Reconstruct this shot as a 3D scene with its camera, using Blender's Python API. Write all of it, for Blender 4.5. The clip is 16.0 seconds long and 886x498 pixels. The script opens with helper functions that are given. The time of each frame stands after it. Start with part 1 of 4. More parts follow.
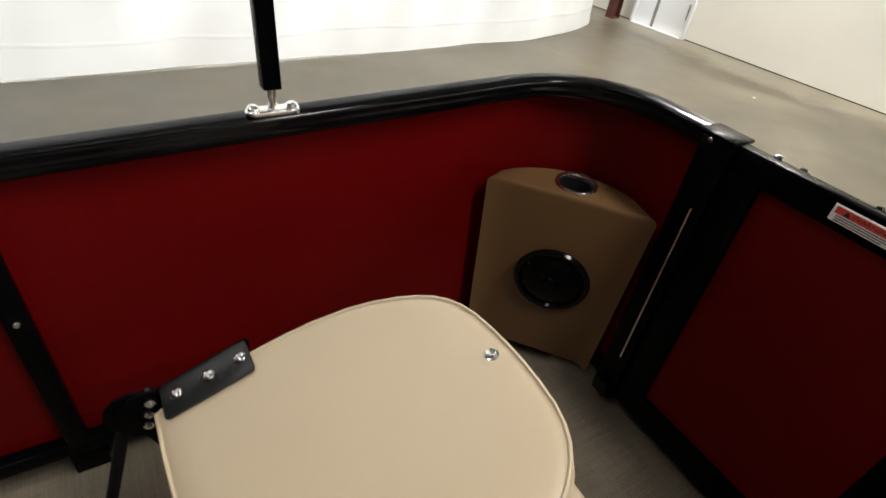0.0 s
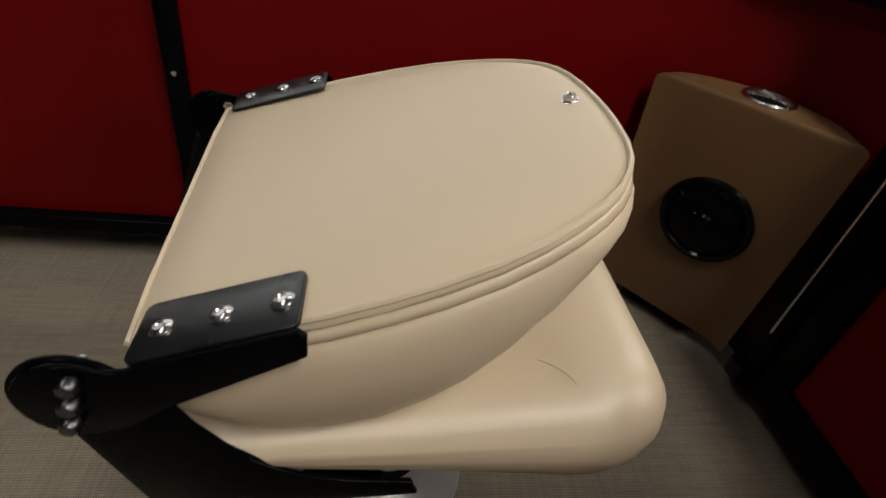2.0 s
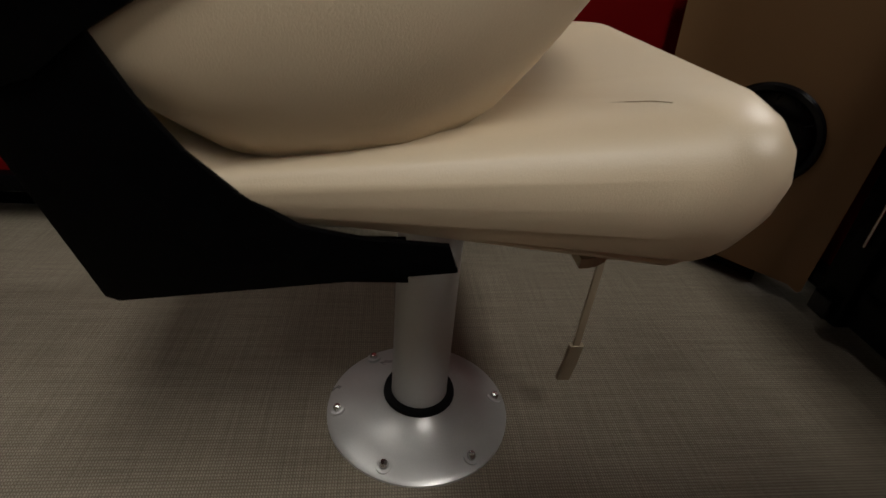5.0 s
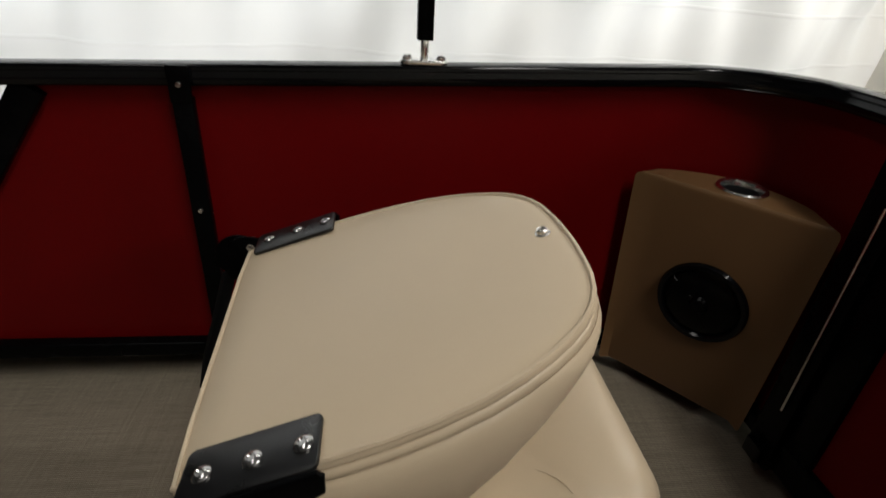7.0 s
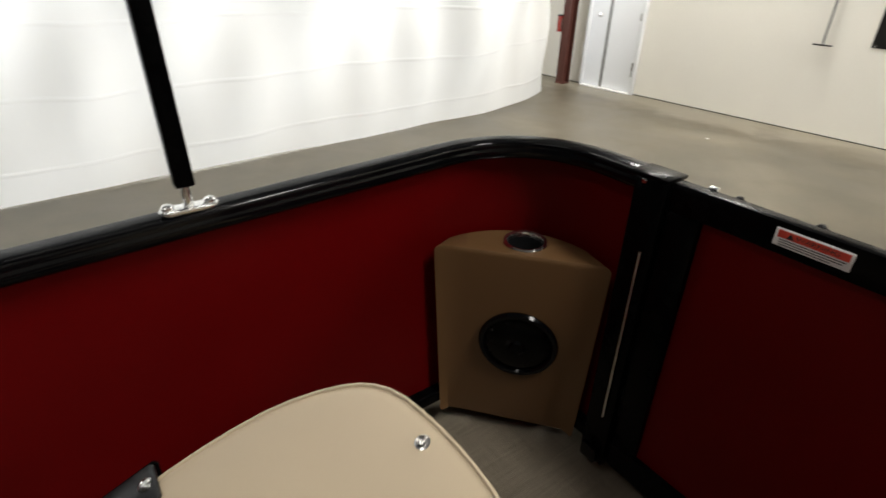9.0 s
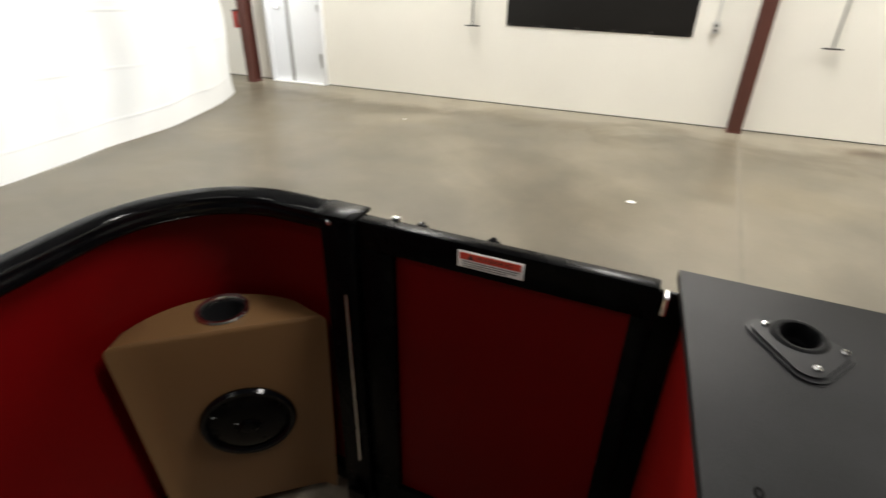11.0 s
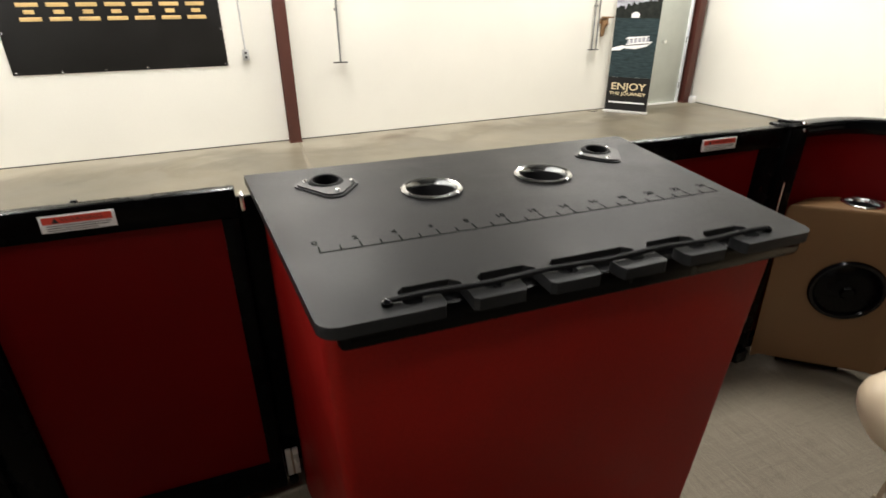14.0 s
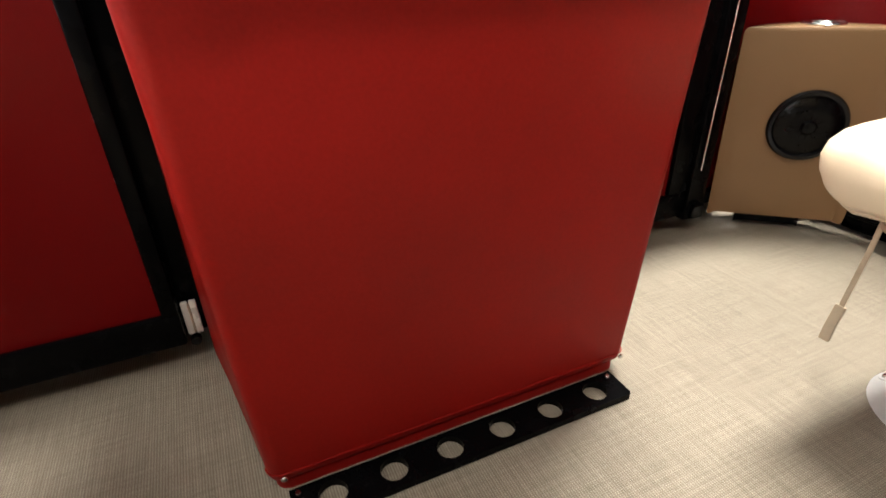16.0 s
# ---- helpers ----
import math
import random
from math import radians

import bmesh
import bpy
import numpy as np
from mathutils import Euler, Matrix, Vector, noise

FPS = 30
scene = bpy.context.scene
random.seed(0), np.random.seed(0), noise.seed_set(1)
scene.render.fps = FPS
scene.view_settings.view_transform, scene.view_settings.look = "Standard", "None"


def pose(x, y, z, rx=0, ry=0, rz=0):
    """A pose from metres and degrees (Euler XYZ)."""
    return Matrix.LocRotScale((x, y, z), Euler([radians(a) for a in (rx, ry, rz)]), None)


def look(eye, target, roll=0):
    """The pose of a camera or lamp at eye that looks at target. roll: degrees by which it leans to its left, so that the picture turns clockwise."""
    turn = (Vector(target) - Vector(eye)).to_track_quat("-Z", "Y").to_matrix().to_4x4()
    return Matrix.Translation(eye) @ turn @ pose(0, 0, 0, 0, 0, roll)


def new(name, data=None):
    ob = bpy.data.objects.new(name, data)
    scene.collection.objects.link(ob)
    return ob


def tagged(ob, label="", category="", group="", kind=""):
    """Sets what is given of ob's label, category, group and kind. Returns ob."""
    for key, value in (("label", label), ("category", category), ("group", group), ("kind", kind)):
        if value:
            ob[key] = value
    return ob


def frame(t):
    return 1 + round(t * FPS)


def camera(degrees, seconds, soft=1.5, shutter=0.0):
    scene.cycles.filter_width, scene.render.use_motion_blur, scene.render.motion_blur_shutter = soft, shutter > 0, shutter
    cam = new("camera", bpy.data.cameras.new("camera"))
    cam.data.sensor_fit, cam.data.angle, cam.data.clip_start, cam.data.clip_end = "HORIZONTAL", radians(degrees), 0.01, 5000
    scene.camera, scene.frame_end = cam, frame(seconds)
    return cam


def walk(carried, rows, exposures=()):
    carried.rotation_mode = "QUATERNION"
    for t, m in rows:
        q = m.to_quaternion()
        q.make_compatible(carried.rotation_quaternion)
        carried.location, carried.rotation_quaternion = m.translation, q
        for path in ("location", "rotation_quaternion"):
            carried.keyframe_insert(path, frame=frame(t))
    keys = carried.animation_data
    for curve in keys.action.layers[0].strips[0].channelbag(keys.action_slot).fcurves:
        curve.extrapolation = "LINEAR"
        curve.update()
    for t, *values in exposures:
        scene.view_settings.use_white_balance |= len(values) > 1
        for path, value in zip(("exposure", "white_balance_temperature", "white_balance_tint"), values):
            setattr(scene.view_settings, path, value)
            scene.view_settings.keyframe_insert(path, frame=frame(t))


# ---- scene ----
cam = camera(80.0, 16.0, soft=1.5, shutter=0.4)
PATH = [
    (0, (-0.416, -0.874, 1.076), (-1.721, 0.045, -0.128), 8.4),
    (0.5, (-0.383, -0.826, 1.002), (-1.725, 0.042, -0.2), 9.9),
    (1, (-0.355, -0.813, 0.911), (-1.703, 0.031, -0.302), 11.3),
    (1.5, (-0.315, -0.781, 0.848), (-1.782, -0.194, -0.378), 12.2),
    (2, (-0.27, -0.767, 0.807), (-1.825, -0.442, -0.407), 10.5),
    (2.5, (-0.243, -0.758, 0.751), (-1.858, -0.541, -0.408), 9.5),
    (3, (-0.24, -0.757, 0.677), (-1.897, -0.541, -0.42), 8.2),
    (3.5, (-0.241, -0.759, 0.618), (-1.925, -0.551, -0.44), 7.4),
    (3.7, (-0.247, -0.763, 0.589), (-1.935, -0.543, -0.461), 7.8),
    (4.75, (-0.236, -0.755, 0.545), (-1.932, -0.530, -0.480), 6.0),
    (5.8, (-0.22, -0.743, 0.658), (-1.917, -0.505, -0.373), 3.8),
    (6, (-0.226, -0.75, 0.697), (-1.923, -0.506, -0.333), 4.0),
    (6.5, (-0.234, -0.757, 0.792), (-1.935, -0.506, -0.23), 4.0),
    (7, (-0.24, -0.758, 0.885), (-1.968, -0.504, -0.089), 4.2),
    (7.5, (-0.247, -0.772, 0.942), (-1.968, -0.498, -0.04), 4.2),
    (8, (-0.294, -0.787, 0.972), (-1.988, -0.364, -0.005), 2.8),
    (8.5, (-0.354, -0.791, 1.018), (-1.939, -0.052, 0.047), 2.2),
    (8.7, (-0.378, -0.792, 1.035), (-1.895, 0.08, 0.066), 1.8),
    (10.8, (-0.441, -0.63, 1.106), (-1.287, 0.892, 0.122), 0.6),
    (11, (-0.43, -0.621, 1.104), (-1.121, 0.979, 0.121), 1.2),
    (11.2, (-0.435, -0.618, 1.103), (-0.912, 1.062, 0.129), 2.2),
    (11.5, (-0.436, -0.634, 1.126), (-0.572, 1.114, 0.164), 0.5),
    (12, (-0.429, -0.681, 1.133), (-0.239, 1.085, 0.213), 0.0),
    (12.5, (-0.394, -0.74, 1.131), (-0.074, 1.013, 0.222), -0.8),
    (13, (-0.368, -0.823, 1.112), (0.095, 0.905, 0.219), -0.6),
    (13.5, (-0.372, -0.873, 1.077), (0.174, 0.847, 0.215), -0.2),
    (14, (-0.366, -0.891, 1.016), (0.266, 0.803, 0.162), -0.4),
    (14.5, (-0.352, -0.9, 0.923), (0.366, 0.724, 0.004), -0.9),
    (15, (-0.332, -0.894, 0.851), (0.405, 0.693, -0.117), -1.1),
    (15.5, (-0.293, -0.906, 0.762), (0.417, 0.709, -0.181), -1.4),
    (16, (-0.271, -0.924, 0.69), (0.433, 0.678, -0.278), -1.5),
]
EXPOSURES = [(0, -0.84), (1.5, -0.92), (2.0, -1.03), (2.5, -1.18), (3.5, -1.42), (5.8, -1.32), (6.1, -1.30), (6.5, -1.42), (7, -1.44), (8.5, -1.22), (11, -0.78), (11.5, -0.64), (12, -0.6), (13.5, -0.62), (14.5, -0.47), (15, -0.05), (15.5, 0.55), (16, 1.3)]
walk(cam, [(t, look(eye, target, roll)) for t, eye, target, roll in PATH], EXPOSURES)

# ---- light ----
world = bpy.data.worlds.new("world")
scene.world = world
world.use_nodes = True
world.node_tree.nodes["Background"].inputs[0].default_value = (1.0, 0.95, 0.88, 1)
world.node_tree.nodes["Background"].inputs[1].default_value = 0.008


def ceiling_lamp(x, y, z, sx, sy, watts, colour=(1.0, 0.965, 0.91)):
    lamp = bpy.data.lights.new("ceiling_lamp", "AREA")
    lamp.shape, lamp.size, lamp.size_y, lamp.energy, lamp.color = "RECTANGLE", sx, sy, watts, colour
    ob = new("ceiling_lamp", lamp)
    ob.location = (x, y, z)
    return ob


# unseen lamps standing in for the hall's ceiling fixtures, in the bay before the boat
for lx, ly, w in ((-4.0, 5.0, 430), (0.2, 5.1, 420), (4.6, 5.0, 420), (5.4, 1.5, 70)):
    ceiling_lamp(lx, ly, 4.2, 0.35, 2.2, w)
# added key over the bow, then weak aft and port fills for deck and seats
ceiling_lamp(1.45, 0.4, 4.2, 2.2, 0.6, 270)
ceiling_lamp(-0.7, -2.7, 4.2, 2.2, 0.6, 52)
ceiling_lamp(-3.2, -0.8, 4.2, 0.35, 2.2, 45)
# lamps added behind the translucent curtain to brighten the cloth like daylight
for ly, w in ((-3.6, 740), (1.8, 450)):
    curtain_lamp = ceiling_lamp(-7.7, ly, 1.9, 3.0, 4.0, w, (0.97, 0.985, 1.0))
    curtain_lamp.rotation_euler = (0, radians(-90), 0)


FLOOR_Z = -0.677


# ---- materials ----
def material(name, colour, rough=0.5, metal=0.0, vary=0.12, scale=8.0, grain=60.0, bump=0.0, coat=0.0, rough_vary=0.1, stretch=(1, 1, 1), spec=0.5):
    """A surface with colour and gloss that vary at two scales, and a fine relief."""
    m = bpy.data.materials.new(name)
    m.use_nodes = True
    nt = m.node_tree
    n, l = nt.nodes, nt.links
    b = n["Principled BSDF"]
    tc = n.new("ShaderNodeTexCoord")
    mp = n.new("ShaderNodeMapping")
    mp.inputs["Scale"].default_value = stretch
    l.new(tc.outputs["Object"], mp.inputs["Vector"])
    big = n.new("ShaderNodeTexNoise")
    big.inputs["Scale"].default_value, big.inputs["Detail"].default_value = scale, 5
    fine = n.new("ShaderNodeTexNoise")
    fine.inputs["Scale"].default_value, fine.inputs["Detail"].default_value = grain, 3
    l.new(mp.outputs[0], big.inputs["Vector"])
    l.new(mp.outputs[0], fine.inputs["Vector"])
    add = n.new("ShaderNodeMath")
    add.operation = "MULTIPLY_ADD"
    l.new(fine.outputs[0], add.inputs[0])
    add.inputs[1].default_value = 0.45
    l.new(big.outputs[0], add.inputs[2])
    ramp = n.new("ShaderNodeValToRGB")
    ramp.color_ramp.elements[0].position, ramp.color_ramp.elements[1].position = 0.45, 1.0
    ramp.color_ramp.elements[0].color = (*[c * (1 - vary) for c in colour], 1)
    ramp.color_ramp.elements[1].color = (*[min(1, c * (1 + vary)) for c in colour], 1)
    l.new(add.outputs[0], ramp.inputs[0])
    l.new(ramp.outputs[0], b.inputs["Base Color"])
    rr = n.new("ShaderNodeMapRange")
    rr.inputs["From Min"].default_value, rr.inputs["From Max"].default_value = 0.3, 0.75
    rr.inputs["To Min"].default_value, rr.inputs["To Max"].default_value = max(0.02, rough - rough_vary), min(1, rough + rough_vary)
    l.new(big.outputs[0], rr.inputs[0])
    l.new(rr.outputs[0], b.inputs["Roughness"])
    b.inputs["Metallic"].default_value = metal
    b.inputs["Coat Weight"].default_value, b.inputs["Coat Roughness"].default_value = coat, 0.12
    b.inputs["Specular IOR Level"].default_value = spec
    if bump:
        bp = n.new("ShaderNodeBump")
        bp.inputs["Strength"].default_value, bp.inputs["Distance"].default_value = bump, 0.002
        l.new(fine.outputs[0], bp.inputs["Height"])
        l.new(bp.outputs[0], b.inputs["Normal"])
    return m


def woven_vinyl():
    """Grey-beige woven vinyl: threads of 3 mm over and under, long slubs, stains."""
    m = bpy.data.materials.new("woven vinyl")
    m.use_nodes = True
    n, l = m.node_tree.nodes, m.node_tree.links
    b = n["Principled BSDF"]
    tc = n.new("ShaderNodeTexCoord")
    waves = []
    for axis, s in (("X", 74), ("Y", 96)):
        w = n.new("ShaderNodeTexWave")
        w.bands_direction = axis
        w.inputs["Scale"].default_value, w.inputs["Distortion"].default_value = s, 1.3
        w.inputs["Detail"].default_value, w.inputs["Detail Scale"].default_value = 1, 3
        l.new(tc.outputs["Object"], w.inputs["Vector"])
        waves.append(w)
    mul = n.new("ShaderNodeMath")
    mul.operation = "MULTIPLY"
    l.new(waves[0].outputs["Fac"], mul.inputs[0])
    l.new(waves[1].outputs["Fac"], mul.inputs[1])
    streaks = []
    for st in ((4, 120, 1), (90, 5, 1)):
        mp = n.new("ShaderNodeMapping")
        mp.inputs["Scale"].default_value = st
        l.new(tc.outputs["Object"], mp.inputs["Vector"])
        s = n.new("ShaderNodeTexNoise")
        s.inputs["Scale"].default_value, s.inputs["Detail"].default_value = 1.6, 4
        l.new(mp.outputs[0], s.inputs["Vector"])
        streaks.append(s)
    mean = n.new("ShaderNodeMath")
    l.new(streaks[0].outputs[0], mean.inputs[0])
    l.new(streaks[1].outputs[0], mean.inputs[1])
    ramp = n.new("ShaderNodeValToRGB")
    ramp.color_ramp.elements[0].position, ramp.color_ramp.elements[1].position = 0.3, 0.7
    ramp.color_ramp.elements[0].color = (0.225, 0.189, 0.139, 1)
    ramp.color_ramp.elements[1].color = (0.385, 0.334, 0.258, 1)
    half = n.new("ShaderNodeMath")
    half.operation = "MULTIPLY"
    half.inputs[1].default_value = 0.5
    l.new(mean.outputs[0], half.inputs[0])
    l.new(half.outputs[0], ramp.inputs[0])
    mix = n.new("ShaderNodeMix")
    mix.data_type, mix.blend_type = "RGBA", "MULTIPLY"
    mix.inputs[0].default_value = 0.75
    l.new(ramp.outputs[0], mix.inputs[6])
    knot = n.new("ShaderNodeValToRGB")
    knot.color_ramp.elements[0].color, knot.color_ramp.elements[1].color = (0.44, 0.41, 0.36, 1), (1, 1, 1, 1)
    knot.color_ramp.elements[0].position, knot.color_ramp.elements[1].position = 0.05, 0.45
    l.new(mul.outputs[0], knot.inputs[0])
    l.new(knot.outputs[0], mix.inputs[7])
    l.new(mix.outputs[2], b.inputs["Base Color"])
    b.inputs["Roughness"].default_value = 0.62
    bp = n.new("ShaderNodeBump")
    bp.inputs["Strength"].default_value, bp.inputs["Distance"].default_value = 0.6, 0.002
    l.new(mul.outputs[0], bp.inputs["Height"])
    l.new(bp.outputs[0], b.inputs["Normal"])
    return m


def concrete():
    """Sealed grey-tan slab with darker pools, pale patches and fine speckle."""
    m = bpy.data.materials.new("sealed concrete")
    m.use_nodes = True
    n, l = m.node_tree.nodes, m.node_tree.links
    b = n["Principled BSDF"]
    tc = n.new("ShaderNodeTexCoord")
    cols = []
    for s, d, dist, lo, hi, c0, c1 in ((0.55, 6, 0.6, 0.35, 0.68, (0.140, 0.123, 0.090), (0.225, 0.195, 0.142)),
                                       (1.3, 5, 0.5, 0.36, 0.66, (0.72, 0.72, 0.72), (1, 1, 1)),
                                       (3.2, 7, 0.6, 0.36, 0.64, (0.86, 0.855, 0.84), (1, 1, 1)),
                                       (0.7, 9, 1.2, 0.44, 0.56, (0.84, 0.84, 0.82), (1, 1, 1)),
                                       (40, 4, 0, 0.3, 0.7, (0.9, 0.9, 0.9), (1, 1, 1))):
        t = n.new("ShaderNodeTexNoise")
        t.inputs["Scale"].default_value, t.inputs["Detail"].default_value, t.inputs["Distortion"].default_value = s, d, dist
        l.new(tc.outputs["Object"], t.inputs["Vector"])
        r = n.new("ShaderNodeValToRGB")
        r.color_ramp.elements[0].position, r.color_ramp.elements[1].position = lo, hi
        r.color_ramp.elements[0].color, r.color_ramp.elements[1].color = (*c0, 1), (*c1, 1)
        l.new(t.outputs[0], r.inputs[0])
        cols.append((t, r))
    last = cols[0][1].outputs[0]
    for t, r in cols[1:]:
        mix = n.new("ShaderNodeMix")
        mix.data_type, mix.blend_type = "RGBA", "MULTIPLY"
        mix.inputs[0].default_value = 0.7
        l.new(last, mix.inputs[6])
        l.new(r.outputs[0], mix.inputs[7])
        last = mix.outputs[2]
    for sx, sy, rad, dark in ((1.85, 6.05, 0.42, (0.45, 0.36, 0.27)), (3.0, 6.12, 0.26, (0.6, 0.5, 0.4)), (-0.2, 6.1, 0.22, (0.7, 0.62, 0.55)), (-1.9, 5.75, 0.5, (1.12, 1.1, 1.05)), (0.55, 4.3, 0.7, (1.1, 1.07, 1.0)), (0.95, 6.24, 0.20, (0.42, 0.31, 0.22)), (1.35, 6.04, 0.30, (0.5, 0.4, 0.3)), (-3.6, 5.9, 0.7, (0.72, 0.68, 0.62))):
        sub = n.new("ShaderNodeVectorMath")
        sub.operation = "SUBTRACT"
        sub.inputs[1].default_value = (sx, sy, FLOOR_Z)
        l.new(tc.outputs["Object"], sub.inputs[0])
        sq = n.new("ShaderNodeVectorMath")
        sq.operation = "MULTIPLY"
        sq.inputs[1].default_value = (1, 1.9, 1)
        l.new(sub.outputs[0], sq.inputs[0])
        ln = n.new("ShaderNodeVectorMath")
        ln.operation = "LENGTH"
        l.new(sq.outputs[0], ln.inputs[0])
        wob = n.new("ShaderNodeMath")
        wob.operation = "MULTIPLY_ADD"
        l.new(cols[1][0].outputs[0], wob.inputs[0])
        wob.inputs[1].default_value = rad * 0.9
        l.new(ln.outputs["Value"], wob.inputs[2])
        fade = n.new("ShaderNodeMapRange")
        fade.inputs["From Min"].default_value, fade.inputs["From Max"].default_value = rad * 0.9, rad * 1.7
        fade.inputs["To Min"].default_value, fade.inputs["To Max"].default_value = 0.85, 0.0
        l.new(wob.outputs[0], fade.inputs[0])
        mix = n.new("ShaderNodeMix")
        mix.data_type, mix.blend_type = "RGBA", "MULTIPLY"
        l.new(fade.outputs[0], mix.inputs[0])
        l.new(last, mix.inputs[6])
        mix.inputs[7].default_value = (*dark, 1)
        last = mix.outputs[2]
    # paler band towards the wall, with a ragged edge and a darker line before it
    xyz = n.new("ShaderNodeSeparateXYZ")
    l.new(tc.outputs["Object"], xyz.inputs[0])
    edge = n.new("ShaderNodeMath")
    edge.operation = "MULTIPLY_ADD"
    l.new(cols[3][0].outputs[0], edge.inputs[0])
    edge.inputs[1].default_value = -2.6
    l.new(xyz.outputs["Y"], edge.inputs[2])
    rag = n.new("ShaderNodeMath")
    rag.operation = "MULTIPLY_ADD"
    l.new(cols[2][0].outputs[0], rag.inputs[0])
    rag.inputs[1].default_value = -0.7
    l.new(edge.outputs[0], rag.inputs[2])
    wall_band = n.new("ShaderNodeValToRGB")
    e = wall_band.color_ramp.elements
    e[0].position, e[0].color = 0.0, (1, 1, 1, 1)
    e[1].position, e[1].color = 1.0, (1.0, 1.0, 1.0, 1)
    for pos, c in ((0.36, (1, 1, 1)), (0.47, (0.80, 0.77, 0.72)), (0.54, (0.98, 0.97, 0.93)), (0.72, (1.0, 0.99, 0.95))):
        k = e.new(pos)
        k.color = (*c, 1)
    span = n.new("ShaderNodeMapRange")
    span.inputs["From Min"].default_value, span.inputs["From Max"].default_value = 3.0, 5.2
    l.new(rag.outputs[0], span.inputs[0])
    l.new(span.outputs[0], wall_band.inputs[0])
    mix = n.new("ShaderNodeMix")
    mix.data_type, mix.blend_type = "RGBA", "MULTIPLY"
    mix.inputs[0].default_value = 0.75
    l.new(last, mix.inputs[6])
    l.new(wall_band.outputs[0], mix.inputs[7])
    pale = n.new("ShaderNodeMapRange")
    pale.inputs["From Min"].default_value, pale.inputs["From Max"].default_value = 0.52, 0.70
    pale.inputs["To Max"].default_value = 0.5
    l.new(span.outputs[0], pale.inputs[0])
    lift = n.new("ShaderNodeMix")
    lift.data_type = "RGBA"
    l.new(pale.outputs[0], lift.inputs[0])
    l.new(mix.outputs[2], lift.inputs[6])
    lift.inputs[7].default_value = (0.30, 0.27, 0.21, 1)
    l.new(lift.outputs[2], b.inputs["Base Color"])
    rr = n.new("ShaderNodeMapRange")
    rr.inputs["To Min"].default_value, rr.inputs["To Max"].default_value = 0.22, 0.52
    l.new(cols[1][0].outputs[0], rr.inputs[0])
    l.new(rr.outputs[0], b.inputs["Roughness"])
    return m


RED = material("dark red glossy panel", (0.115, 0.0012, 0.0018), 0.42, 0.0, 0.10, 3.0, 300, 0.02, coat=0.0, rough_vary=0.07, spec=0.10)
RED_CABINET = material("red painted cabinet", (0.226, 0.0062, 0.0042), 0.52, 0.0, 0.16, 3.5, 220, 0.05, coat=0.0, spec=0.13)
BLACK = material("black anodised aluminium", (0.0018, 0.0018, 0.002), 0.26, 0.0, 0.3, 20, 300, 0.02, rough_vary=0.06, spec=0.05)
BLACK_GLOSS = material("glossy black rail", (0.0025, 0.0025, 0.003), 0.12, 0.0, 0.3, 20, 200, 0.0, coat=0.0, rough_vary=0.03, spec=0.22)
FLANGE = material("satin black steel plate", (0.004, 0.004, 0.0045), 0.3, 0.0, 0.25, 25, 500, 0.05, rough_vary=0.05, spec=0.45)
BLACK_STEEL = material("black powder-coated steel", (0.0012, 0.0012, 0.0014), 0.28, 0.0, 0.25, 25, 500, 0.05, rough_vary=0.05, spec=0.035)
RUBBER = material("black rubber", (0.005, 0.005, 0.0055), 0.6, 0.0, 0.3, 30, 400, 0.05, spec=0.1)
DARK_BOLT = material("dark steel bolt", (0.10, 0.10, 0.105), 0.3, 1.0, 0.1, 60, 600, 0.05)
TOP = material("dark grey moulded board", (0.0165, 0.0167, 0.0172), 0.40, 0.0, 0.28, 9, 700, 0.14, rough_vary=0.06, spec=0.065)
ROD_GREY = material("grey moulded nylon", (0.016, 0.016, 0.017), 0.38, 0.0, 0.2, 20, 500, 0.06, rough_vary=0.05, spec=0.14)
ENGRAVED = material("black engraving", (0.004, 0.004, 0.004), 0.8, spec=0.05)
VINYL = material("cream marine vinyl", (0.53, 0.43, 0.298), 0.41, 0.0, 0.04, 6, 900, 0.10, rough_vary=0.05)
SEAM = material("tan seam thread", (0.28, 0.20, 0.12), 0.7, 0.0, 0.2, 50, 400, 0.2)
POD = material("tan vinyl pod", (0.148, 0.077, 0.029), 0.5, 0.0, 0.06, 7, 900, 0.12, rough_vary=0.05)
STRAP = material("beige strap webbing", (0.36, 0.29, 0.20), 0.7, 0.0, 0.15, 30, 500, 0.3)
RING = material("brushed bright steel ring", (0.5, 0.5, 0.49), 0.17, 1.0, 0.05, 20, 300, 0.0, rough_vary=0.04)
HINGE = material("bright zinc hinge", (0.72, 0.70, 0.64), 0.3, 0.3, 0.06, 20, 300, 0.0)
CHROME = material("polished stainless steel", (0.82, 0.82, 0.81), 0.23, 1.0, 0.05, 20, 300, 0.0, rough_vary=0.06)
ALU = material("satin cast aluminium", (0.58, 0.57, 0.55), 0.36, 0.4, 0.08, 18, 500, 0.06)
PIPE = material("pale grey painted tube", (0.52, 0.52, 0.50), 0.38, 0.0, 0.05, 15, 300, 0.03)
BOLT = material("bright bolt head", (0.62, 0.61, 0.60), 0.22, 1.0, 0.1, 60, 600, 0.05)
GRILLE = material("black speaker grille", (0.0010, 0.0010, 0.0012), 0.22, 0.0, 0.3, 40, 900, 0.06, spec=0.12)
DARK = material("dark cup inside", (0.010, 0.010, 0.011), 0.5)
DECK = woven_vinyl()
CONCRETE = concrete()
WALL = material("cream painted wall", (0.80, 0.775, 0.70), 0.55, 0.0, 0.03, 1.2, 60, 0.05)
CEILING = material("dark grey insulation", (0.10, 0.10, 0.10), 0.8, 0.0, 0.1, 2, 30)
